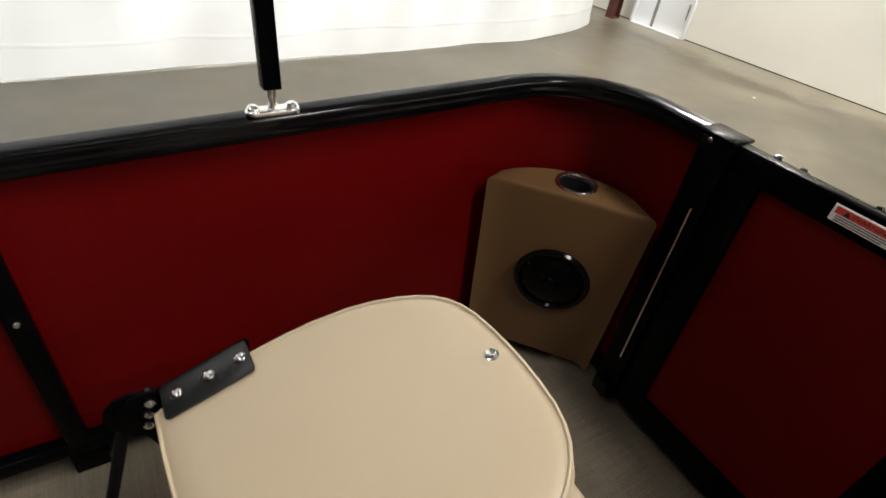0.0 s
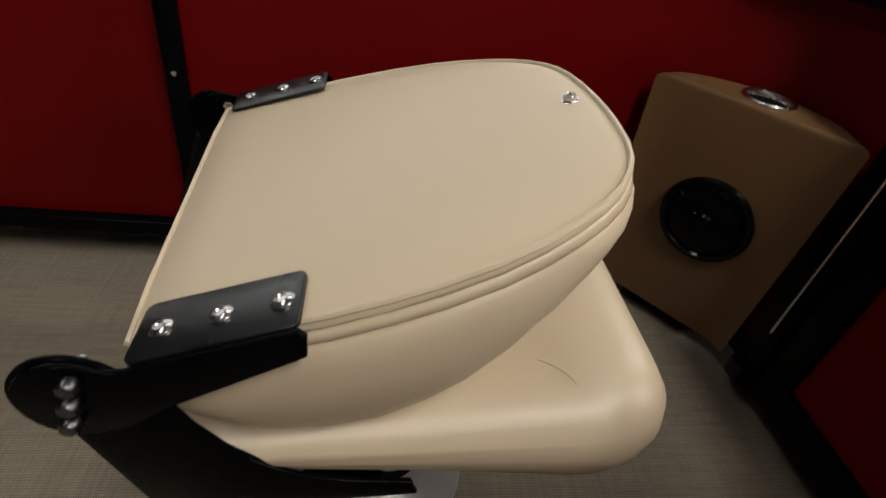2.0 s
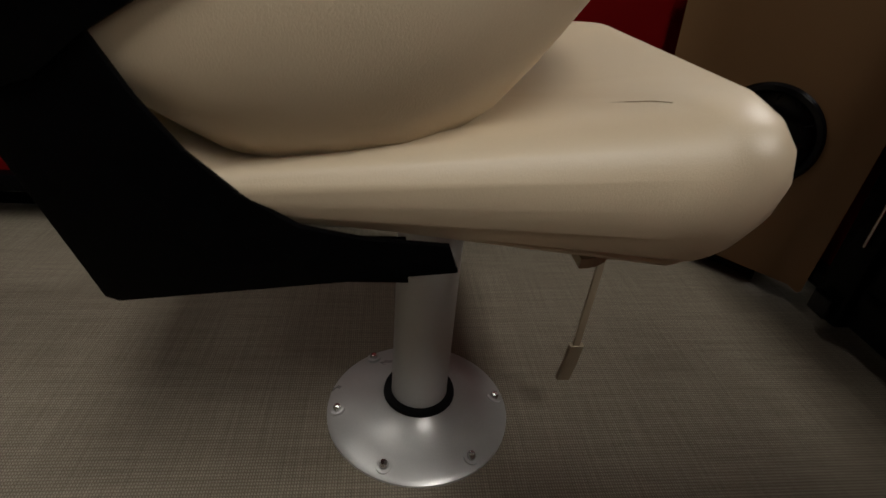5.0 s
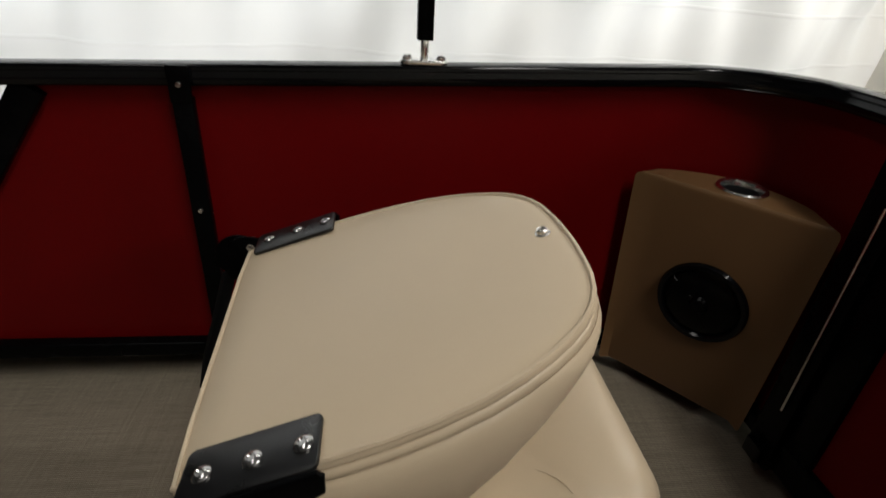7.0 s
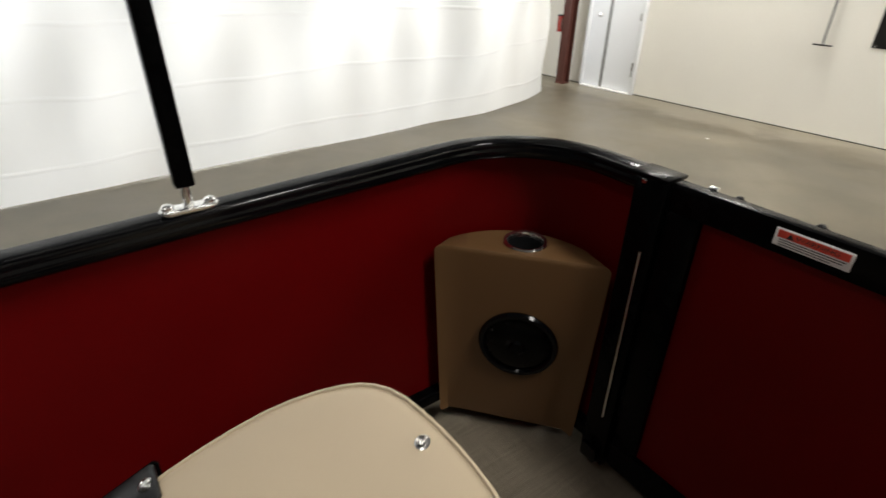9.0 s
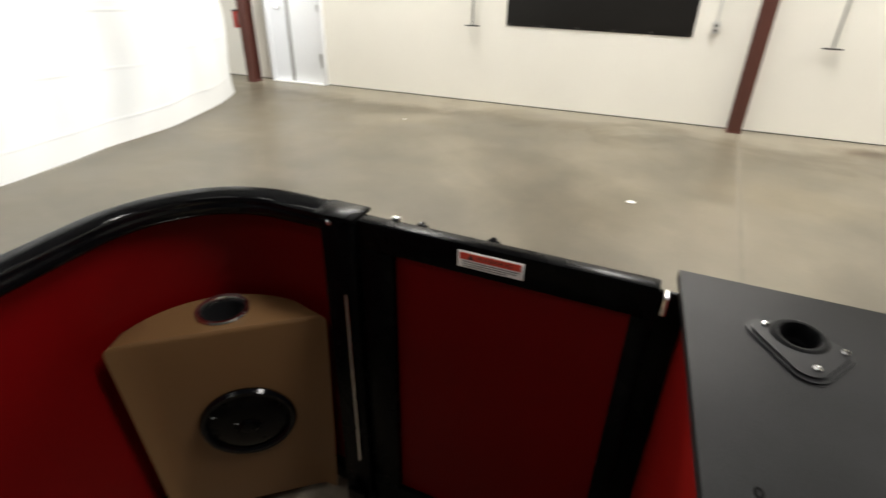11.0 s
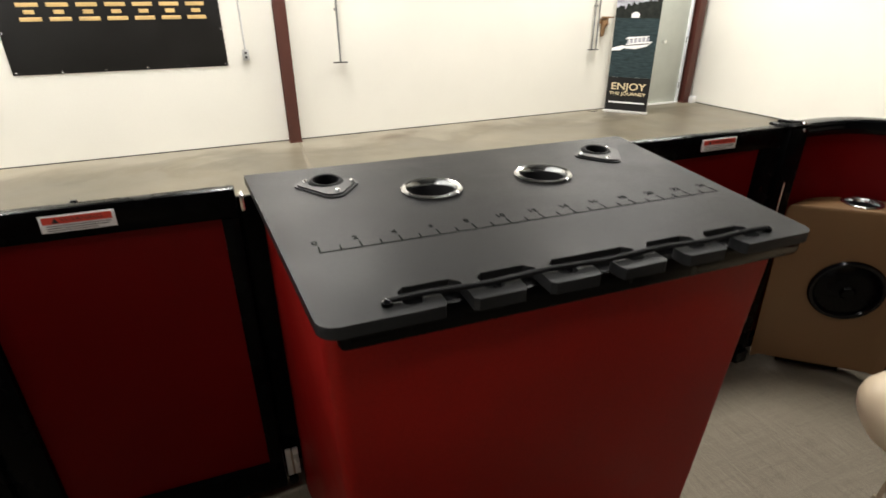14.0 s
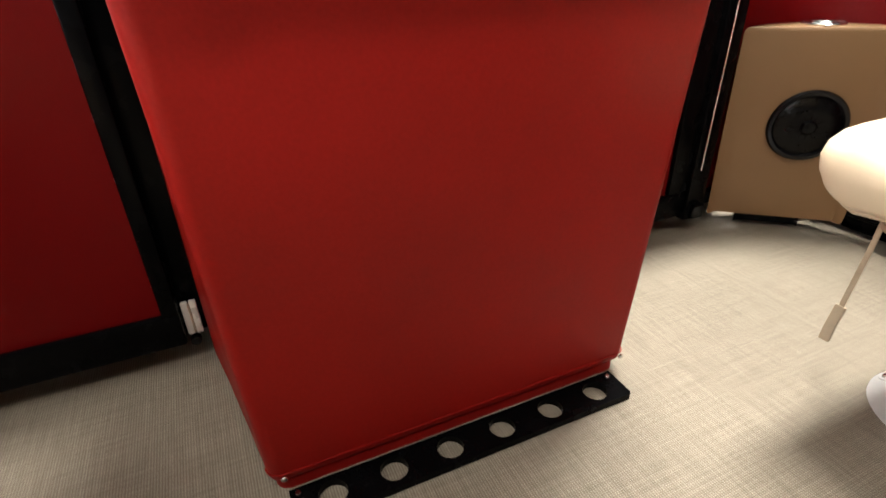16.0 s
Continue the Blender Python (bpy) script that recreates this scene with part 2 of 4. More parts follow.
WHITE_DOOR = material("white door paint", (0.86, 0.88, 0.90), 0.4, 0.0, 0.03, 2, 60, 0.03)
GREEN_GREY = material("grey-green door paint", (0.50, 0.52, 0.46), 0.5, 0.0, 0.06, 5, 60)
FABRIC = material("white backdrop cloth", (0.84, 0.84, 0.82), 0.8, 0.0, 0.03, 1.5, 120, 0.15)
_n, _l = FABRIC.node_tree.nodes, FABRIC.node_tree.links
_tc, _cr, _rp, _bp = _n.new("ShaderNodeTexCoord"), _n.new("ShaderNodeTexWave"), _n.new("ShaderNodeValToRGB"), _n.new("ShaderNodeBump")
_cr.bands_direction, _cr.inputs["Scale"].default_value, _cr.inputs["Distortion"].default_value, _cr.inputs["Detail Scale"].default_value = "Z", 0.62, 0.5, 0.6
_rp.color_ramp.elements[0].position, _rp.color_ramp.elements[1].position = 0.985, 1.0
_bp.inputs["Strength"].default_value, _bp.inputs["Distance"].default_value = 0.35, 0.02
_l.new(_tc.outputs["Object"], _cr.inputs["Vector"])
_l.new(_cr.outputs["Fac"], _rp.inputs[0])
_l.new(_rp.outputs[0], _bp.inputs["Height"])
_l.new(_bp.outputs[0], _n["Principled BSDF"].inputs["Normal"])
_tr, _mx = _n.new("ShaderNodeBsdfTranslucent"), _n.new("ShaderNodeMixShader")
_tr.inputs[0].default_value, _mx.inputs[0].default_value = (0.86, 0.87, 0.86, 1), 0.4
_l.new(_n["Principled BSDF"].outputs[0], _mx.inputs[1])
_l.new(_tr.outputs[0], _mx.inputs[2])
_l.new(_mx.outputs[0], _n["Material Output"].inputs[0])

OXIDE = material("red oxide steel", (0.095, 0.030, 0.021), 0.55, 0.0, 0.18, 6, 80, 0.1)
STEEL_GREY = material("grey conduit", (0.25, 0.25, 0.24), 0.4, 0.6, 0.1, 20, 200)
BANNER_BLACK = material("black banner vinyl", (0.013, 0.012, 0.0115), 0.5, 0.0, 0.2, 3, 200, 0.05, spec=0.2)
WOOD = material("brown wood", (0.22, 0.12, 0.05), 0.6, 0.0, 0.3, 12, 80, 0.1)
GOLD_PALE = material("pale gold print", (0.66, 0.54, 0.33), 0.5, 0.0, 0.15, 4, 100)
GOLD = material("gold print", (0.62, 0.42, 0.17), 0.5, 0.0, 0.25, 4, 100)
PAPER = material("white print", (0.80, 0.79, 0.77), 0.6, 0.0, 0.04, 20, 200)
ALARM_RED = material("dull red enamel", (0.30, 0.028, 0.018), 0.5, 0.0, 0.1, 20, 200)
LABEL_RED = material("red label print", (0.62, 0.055, 0.03), 0.45, 0.0, 0.06, 30, 200)
INK = material("black ink", (0.02, 0.02, 0.02), 0.6)
SKY_PRINT = material("printed cloudy sky", (0.36, 0.355, 0.40), 0.5, 0.0, 0.55, 5, 30, stretch=(1, 1, 3))
TREE_PRINT = material("printed dark trees", (0.013, 0.015, 0.012), 0.5, 0.0, 0.8, 14, 60, spec=0.2)
WATER_PRINT = material("printed dark lake", (0.022, 0.037, 0.040), 0.5, 0.0, 0.6, 8, 60, stretch=(1, 1, 5), spec=0.2)
HULL = material("plain underbody", (0.10, 0.10, 0.10), 0.6, 0.0, 0.1, 3, 60)


# ---- builders ----
ORIGIN = {}


def thing(name, at, label, category, group="", kind=""):
    ob = new(name)
    ob.empty_display_size = 0.05
    ob.location = at
    ORIGIN[ob] = Vector(at)
    return tagged(ob, label, category, group, kind)


def finish(name, bm, mat, at, sharp=38):
    bmesh.ops.recalc_face_normals(bm, faces=bm.faces)
    for e in bm.edges:
        e.smooth = not (e.is_manifold and e.calc_face_angle(0) > radians(sharp))
    for f in bm.faces:
        f.smooth = True
    bmesh.ops.translate(bm, verts=bm.verts, vec=-Vector(at))
    me = bpy.data.meshes.new(name)
    bm.to_mesh(me)
    bm.free()
    me.materials.append(mat)
    return new(name, me)


def part(name, bm, mat, parent, label=""):
    ob = finish(name, bm, mat, ORIGIN[parent])
    ORIGIN[ob] = ORIGIN[parent]
    ob.parent = parent
    return tagged(ob, label)


def single(name, bm, mat, label, category, at=(0, 0, 0), group="", kind=""):
    ob = finish(name, bm, mat, at)
    ob.location = at
    ORIGIN[ob] = Vector(at)
    return tagged(ob, label, category, group, kind)


def box(x0, x1, y0, y1, z0, z1, bevel=0.0, bm=None, seg=2):
    bm = bm or bmesh.new()
    g = bmesh.ops.create_cube(bm, size=1)["verts"]
    for v in g:
        v.co = Vector(((x0 + x1) / 2 + v.co.x * (x1 - x0), (y0 + y1) / 2 + v.co.y * (y1 - y0), (z0 + z1) / 2 + v.co.z * (z1 - z0)))
    if bevel:
        edges = {e for v in g for e in v.link_edges}
        bmesh.ops.bevel(bm, geom=list(edges), offset=bevel, segments=seg, profile=0.5, affect="EDGES")
    return bm


def rod(p, q, r, bm=None, seg=16, r2=None, bevel=0.0):
    bm = bm or bmesh.new()
    p, q = Vector(p), Vector(q)
    d = q - p
    m = Matrix.Translation((p + q) / 2) @ d.to_track_quat("Z", "Y").to_matrix().to_4x4()
    g = bmesh.ops.create_cone(bm, cap_ends=True, segments=seg, radius1=r, radius2=r if r2 is None else r2, depth=d.length, matrix=m)["verts"]
    if bevel:
        edges = {e for v in g for e in v.link_edges if len(e.link_faces) == 2 and e.calc_face_angle(0) > 1}
        bmesh.ops.bevel(bm, geom=list(edges), offset=bevel, segments=2, profile=0.5, affect="EDGES")
    return bm


def sweep(path, section, bm=None, closed=False, up=Vector((0, 0, 1))):
    """A section (side, up) carried along a path."""
    bm = bm or bmesh.new()
    pts = [Vector(p) for p in path]
    loops = []
    for i, p in enumerate(pts):
        a = pts[i - 1] if i or closed else p
        b = pts[(i + 1) % len(pts)] if i + 1 < len(pts) or closed else p
        t = (b - a).normalized()
        side = t.cross(up).normalized()
        top = side.cross(t)
        loops.append([bm.verts.new(p + side * s + top * u) for s, u in section])
    n = len(section)
    for i in range(len(loops) if closed else len(loops) - 1):
        a, b = loops[i], loops[(i + 1) % len(loops)]
        for j in range(n):
            bm.faces.new((a[j], a[(j + 1) % n], b[(j + 1) % n], b[j]))
    if not closed:
        bm.faces.new(loops[0][::-1])
        bm.faces.new(loops[-1])
    return bm


def ring_section(r, n=8):
    return [(r * math.cos(2 * math.pi * k / n), r * math.sin(2 * math.pi * k / n)) for k in range(n)]


def rounded(w, h, r, n=4, cx=0.0, cy=0.0):
    out = []
    for k, (sx, sy) in enumerate(((1, 1), (-1, 1), (-1, -1), (1, -1))):
        for i in range(n + 1):
            a = math.pi / 2 * (k + i / n)
            out.append((cx + sx * (w / 2 - r) + r * math.cos(a), cy + sy * (h / 2 - r) + r * math.sin(a)))
    return out


def lathe(profile, centre, axis=(0, 0, 1), seg=40, bm=None):
    """Rings of (radius, height) turned round an axis through centre; open at the ends unless the radius is 0."""
    bm = bm or bmesh.new()
    q = Vector(axis).to_track_quat("Z", "Y")
    c = Vector(centre)
    loops = []
    for r, h in profile:
        if r == 0:
            loops.append([bm.verts.new(c + q @ Vector((0, 0, h)))])
        else:
            loops.append([bm.verts.new(c + q @ Vector((r * math.cos(2 * math.pi * k / seg), r * math.sin(2 * math.pi * k / seg), h))) for k in range(seg)])
    for a, b in zip(loops, loops[1:]):
        for k in range(seg):
            k2 = (k + 1) % seg
            if len(a) == 1:
                bm.faces.new((a[0], b[k], b[k2]))
            elif len(b) == 1:
                bm.faces.new((a[k], a[k2], b[0]))
            else:
                bm.faces.new((a[k], a[k2], b[k2], b[k]))
    return bm


def prism(poly, place, t0, t1, holes=(), bm=None, bevel=0.0):
    """A flat outline, with holes, given thickness; place(a, b, t) lays it into the world."""
    bm = bm or bmesh.new()
    sides = []
    for t in (t0, t1):
        edges, loops = [], []
        for loop in (poly, *holes):
            vs = [bm.verts.new(place(a, b, t)) for a, b in loop]
            edges += [bm.edges.new((vs[i], vs[(i + 1) % len(vs)])) for i in range(len(vs))]
            loops.append(vs)
        if holes:
            bmesh.ops.triangle_fill(bm, use_beauty=True, use_dissolve=False, edges=edges)
        else:
            bm.faces.new(loops[0])
        sides.append(loops)
    for a, b in zip(*sides):
        for i in range(len(a)):
            j = (i + 1) % len(a)
            bm.faces.new((a[i], a[j], b[j], b[i]))
    if bevel:
        bmesh.ops.recalc_face_normals(bm, faces=bm.faces)
        edges = [e for e in bm.edges if e.is_manifold and e.calc_face_angle(0) > 1.2 and len({f for f in e.link_faces}) == 2]
        bmesh.ops.bevel(bm, geom=edges, offset=bevel, segments=2, profile=0.5, affect="EDGES")
    return bm


def plan(a, b, t):
    return Vector((a, b, t))


def circle(cx, cy, r, n=32):
    return [(cx + r * math.cos(2 * math.pi * k / n), cy + r * math.sin(2 * math.pi * k / n)) for k in range(n)]


def hull_of(pts):
    """The convex outline of a cloud of plan points."""
    pts = sorted(set(pts))

    def chain(seq):
        out = []
        for p in seq:
            while len(out) > 1 and (out[-1][0] - out[-2][0]) * (p[1] - out[-2][1]) - (out[-1][1] - out[-2][1]) * (p[0] - out[-2][0]) <= 0:
                out.pop()
            out.append(p)
        return out[:-1]
    return chain(pts) + chain(pts[::-1])


def words(text, size, m, mat, parent, name="lettering", depth=0.0006, bold=0.0):
    """Built-in lettering turned into a mesh part, lying in the plane of m."""
    cu = bpy.data.curves.new(name, "FONT")
    cu.offset = bold
    cu.body, cu.size, cu.extrude, cu.align_x, cu.align_y = text, size, depth, "CENTER", "CENTER"
    tmp = bpy.data.objects.new(name, cu)
    me = bpy.data.meshes.new_from_object(tmp)
    bpy.data.objects.remove(tmp)
    me.transform(Matrix.Translation(-ORIGIN[parent]) @ m)
    me.materials.append(mat)
    ob = new(name, me)
    ob.parent = parent
    ORIGIN[ob] = ORIGIN[parent]
    return ob


# ---- the hall ----
TURN = Matrix.Translation((0, 6.40, 0)) @ Matrix.Rotation(math.atan(0.055), 4, "Z") @ Matrix.Translation((0, -6.40, 0))


def hall(ob):
    ob.matrix_basis = TURN @ ob.matrix_basis
    return ob


X0, X1, Y0, Y1, ZC = -9.2, 7.25, -12.0, 6.40, 4.5
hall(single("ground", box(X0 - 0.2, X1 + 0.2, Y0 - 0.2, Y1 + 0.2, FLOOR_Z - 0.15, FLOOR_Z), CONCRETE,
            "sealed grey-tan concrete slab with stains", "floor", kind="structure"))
hall(single("wall_north", box(X0, X1, Y1, Y1 + 0.15, FLOOR_Z + 0.012, ZC), WALL, "cream-white painted hall wall", "wall", kind="structure"))
hall(single("baseboard", box(X0, X1, Y1 + 0.004, Y1 + 0.14, FLOOR_Z, FLOOR_Z + 0.012), INK, "dark joint under the wall sheets", "trim", kind="structure"))
hall(single("wall_east", box(X1, X1 + 0.15, Y0, Y1 + 0.15, FLOOR_Z + 0.012, ZC), WALL, "cream-white painted hall wall", "wall", kind="structure"))
hall(single("baseboard", box(X1 + 0.004, X1 + 0.14, Y0, Y1, FLOOR_Z, FLOOR_Z + 0.012), INK, "dark joint under the wall sheets", "trim", kind="structure"))
hall(single("wall_south", box(X0, X1, Y0 - 0.15, Y0, FLOOR_Z, ZC), CEILING, "dark grey hall wall", "wall", kind="structure"))
hall(single("wall_west", box(X0 - 0.15, X0, Y0 - 0.15, Y1 + 0.15, FLOOR_Z, ZC), WALL, "cream-white painted hall wall", "wall", kind="structure"))
hall(single("ceiling", box(X0 - 0.15, X1 + 0.15, Y0 - 0.15, Y1 + 0.15, ZC, ZC + 0.1), CEILING, "dark grey hall ceiling", "ceiling", kind="structure"))


def steel_column(x, y, w=0.14, d=0.16, top=ZC):
    """An I-section column, its web square to the wall."""
    c = thing("steel_column", (x, y, FLOOR_Z), "red oxide painted steel column against the wall", "column", "steel columns")
    part("flange", box(x - w / 2, x + w / 2, y - d, y - d + 0.012, FLOOR_Z + 0.014, top, 0.002), OXIDE, c)
    part("flange", box(x - w / 2, x + w / 2, y - 0.012, y, FLOOR_Z + 0.014, top, 0.002), OXIDE, c)
    part("web", box(x - 0.005, x + 0.005, y - d + 0.0125, y - 0.0125, FLOOR_Z + 0.014, top), OXIDE, c)
    part("base_plate", box(x - w / 2 - 0.008, x + w / 2 + 0.008, y - d - 0.01, y + 0.0, FLOOR_Z, FLOOR_Z + 0.0135, 0.002), OXIDE, c)
    return hall(c)


steel_column(0.24, Y1 - 0.004)
steel_column(7.10, Y1 - 0.004)
steel_column(-6.42, Y1 - 0.15)

# curtain along the hall's long side
def curtain():
    c = thing("backdrop_curtain", (-5.4, 1.0, FLOOR_Z), "white cloth backdrop curtain hanging in soft folds to the floor", "curtain")
    bm = bmesh.new()
    ys = [-6.0 + 11.1 * i / 260 for i in range(261)]
    zs = [FLOOR_Z + 0.012 + (ZC - 0.1 - FLOOR_Z) * (j / 40) for j in range(41)]
    grid = []
    for y in ys:
        base = -5.30 - 0.055 * (y + 1) - (0.5 * ((y - 3.3) / 1.8) ** 2 if y > 3.3 else 0)
        row = []
        for j, z in enumerate(zs):
            f = j / 40
            fold = (0.06 * math.sin(y * 4.3 + 1.1 * math.sin(y * 1.7) + f * 2.2) + 0.034 * math.sin(y * 10.1 + 2.0 - f * 3.5)) * min(1.7, 0.10 + 4.5 * f)
            drape = 0.20 * math.sin(y * 2.1 + f * 7.0) * (1 - f) * f * 2 + 0.17 * math.sin(3.4 * y - 15 * f + 1.3 * math.sin(y * 1.1)) * min(1, 4 * f) * max(0, 1 - f) + 0.012 * noise.noise((y * 2.5, f * 9, 1.0))
            hem = 0.03 * noise.noise((y * 1.3, 0.2, 3.1)) * (1 - f) ** 4
            row.append(bm.verts.new((base + fold + drape, y, z + (0.02 * noise.noise((y * 0.9, 4.0, 0)) if j == 0 else 0) + hem * 0.2)))
        grid.append(row)
    for a, b in zip(grid, grid[1:]):
        for j in range(40):
            bm.faces.new((a[j], a[j + 1], b[j + 1], b[j]))
    part("cloth", bm, FABRIC, c)
    rail = rod((-5.20, -6.0, ZC - 0.075), (-6.0, 5.1, ZC - 0.075), 0.02)
    part("curtain_rail", rail, STEEL_GREY, c)


curtain()


def hall_door(name, x0, x1, y, paint, trim, label, knob):
    d = thing(name, ((x0 + x1) / 2, y, FLOOR_Z), label, "door", kind="structure")
    h = FLOOR_Z + 2.10
    part("door_leaf", box(x0 + 0.05, x1 - 0.05, y - 0.03, y, FLOOR_Z + 0.02, h - 0.05, 0.003), paint, d)
    for a, b in ((x0, x0 + 0.05), (x1 - 0.05, x1)):
        part("door_jamb", box(a, b, y - 0.06, y, FLOOR_Z, h, 0.004), trim, d)
    part("door_head", box(x0 + 0.05, x1 - 0.05, y - 0.06, y, h - 0.05, h, 0.004), trim, d)
    part("threshold", box(x0 + 0.05, x1 - 0.05, y - 0.10, y, FLOOR_Z, FLOOR_Z + 0.018, 0.003), PAPER, d)
    part("handle", rod((knob, y - 0.09, FLOOR_Z + 1.03), (knob, y - 0.03, FLOOR_Z + 1.03), 0.028, bevel=0.006), CHROME, d)
    for k in range(3):
        part("hinge", rod((x1 - 0.05, y - 0.068, FLOOR_Z + 0.25 + 0.75 * k), (x1 - 0.05, y - 0.068, FLOOR_Z + 0.35 + 0.75 * k), 0.008), STEEL_GREY, d)
    return hall(d)


def second_leaf(d):
    part("door_strip", box(-5.865, -5.815, Y1 - 0.037, Y1 - 0.0335, FLOOR_Z + 0.02, FLOOR_Z + 2.05), STEEL_GREY, d, "narrow grey upright strip on the door")
    for z in (0.35, 1.6):
        part("hinge", rod((-5.31, Y1 - 0.075, FLOOR_Z + z), (-5.31, Y1 - 0.075, FLOOR_Z + z + 0.1), 0.012), STEEL_GREY, d)


_door = hall_door("door_1", -6.22, -5.26, Y1 - 0.003, WHITE_DOOR, WHITE_DOOR, "white painted steel door with white frame", -5.98)
second_leaf(_door)
hall_door("door_2", 6.05, 7.0, Y1 - 0.003, GREEN_GREY, WHITE_DOOR, "grey-green door with white frame behind the banner", 6.46)


def wall_banner():
    x0, x1, z0, z1, y = -2.60, -0.43, 0.305, 1.60, Y1 - 0.004
    b = thing("wall_banner", ((x0 + x1) / 2, y, z0), "black vinyl wall banner with gold lettering shapes", "banner")
    part("sheet", box(x0, x1, y - 0.006, y, z0, z1, 0.001), BANNER_BLACK, b)
    # gold letter-sized bars in place of the brand name
    w = (-0.55 - -2.42) / 7
    for k in range(7):
        cx = -2.42 + w * (k + 0.5)
        for zz, f in ((0.995, 0.74), (0.925, 0.36), (0.855, 0.74)):
            part("gold_bar", box(cx - w * f / 2, cx + w * f / 2, y - 0.009, y - 0.0062, zz - 0.02, zz + 0.02, 0.001), GOLD, b)
    for k in range(6):
        part("grommet", lathe([(0.006, 0.003), (0.011, 0.004), (0.014, 0.0)], (x0 + 0.03 + (x1 - x0 - 0.06) * k / 5, y - 0.0065, z0 + 0.02), (0, -1, 0), 12), BOLT, b)
    for xx in (x0 + 0.02, x1 - 0.02):
        for k in range(1, 4):
            part("grommet", lathe([(0.006, 0.003), (0.011, 0.004), (0.014, 0.0)], (xx, y - 0.0065, z0 + 0.02 + 0.4 * k), (0, -1, 0), 12), BOLT, b)
    return hall(b)


wall_banner()


def wall_rod(x, double=False):
    y = Y1 - 0.06
    r = thing("wall_rod", (x, y, 0.28), "thin grey steel rod with a flat foot hanging on the wall", "rod", "rods on the wall")
    for dx in ((-0.03, 0.05) if double else (0.0,)):
        part("shaft", rod((x + dx, y, 0.29), (x + dx, y, 3.2), 0.012, seg=10), STEEL_GREY, r)
    part("foot", box(x - 0.09, x + 0.09, y - 0.025, y + 0.025, 0.278, 0.2895, 0.002), BLACK_STEEL, r)
    for z in (0.9, 2.4):
        part("bracket", box(x - 0.02, x + 0.02, y + 0.012, Y1 - 0.002, z, z + 0.03), STEEL_GREY, r)
    return hall(r)


wall_rod(-3.03)
wall_rod(0.94)
wall_rod(5.0, True)


def outlet():
    x, z, y = -0.215, 0.42, Y1 - 0.002
    o = thing("outlet_box", (x, y, z), "grey surface-mounted power outlet with conduit above", "outlet")
    part("box_body", box(x - 0.035, x + 0.035, y - 0.05, y, z - 0.06, z + 0.06, 0.004), STEEL_GREY, o)
    part("cover_plate", box(x - 0.037, x + 0.037, y - 0.054, y - 0.0502, z - 0.062, z + 0.062, 0.001), ALU, o)
    for dz in (-0.025, 0.025):
        part("socket", rod((x, y - 0.056, z + dz), (x, y - 0.0541, z + dz), 0.016, seg=14), INK, o)
    part("conduit", rod((x, y - 0.025, z + 0.06), (x, y - 0.025, ZC), 0.010, seg=10), ALU, o)
    return hall(o)


outlet()


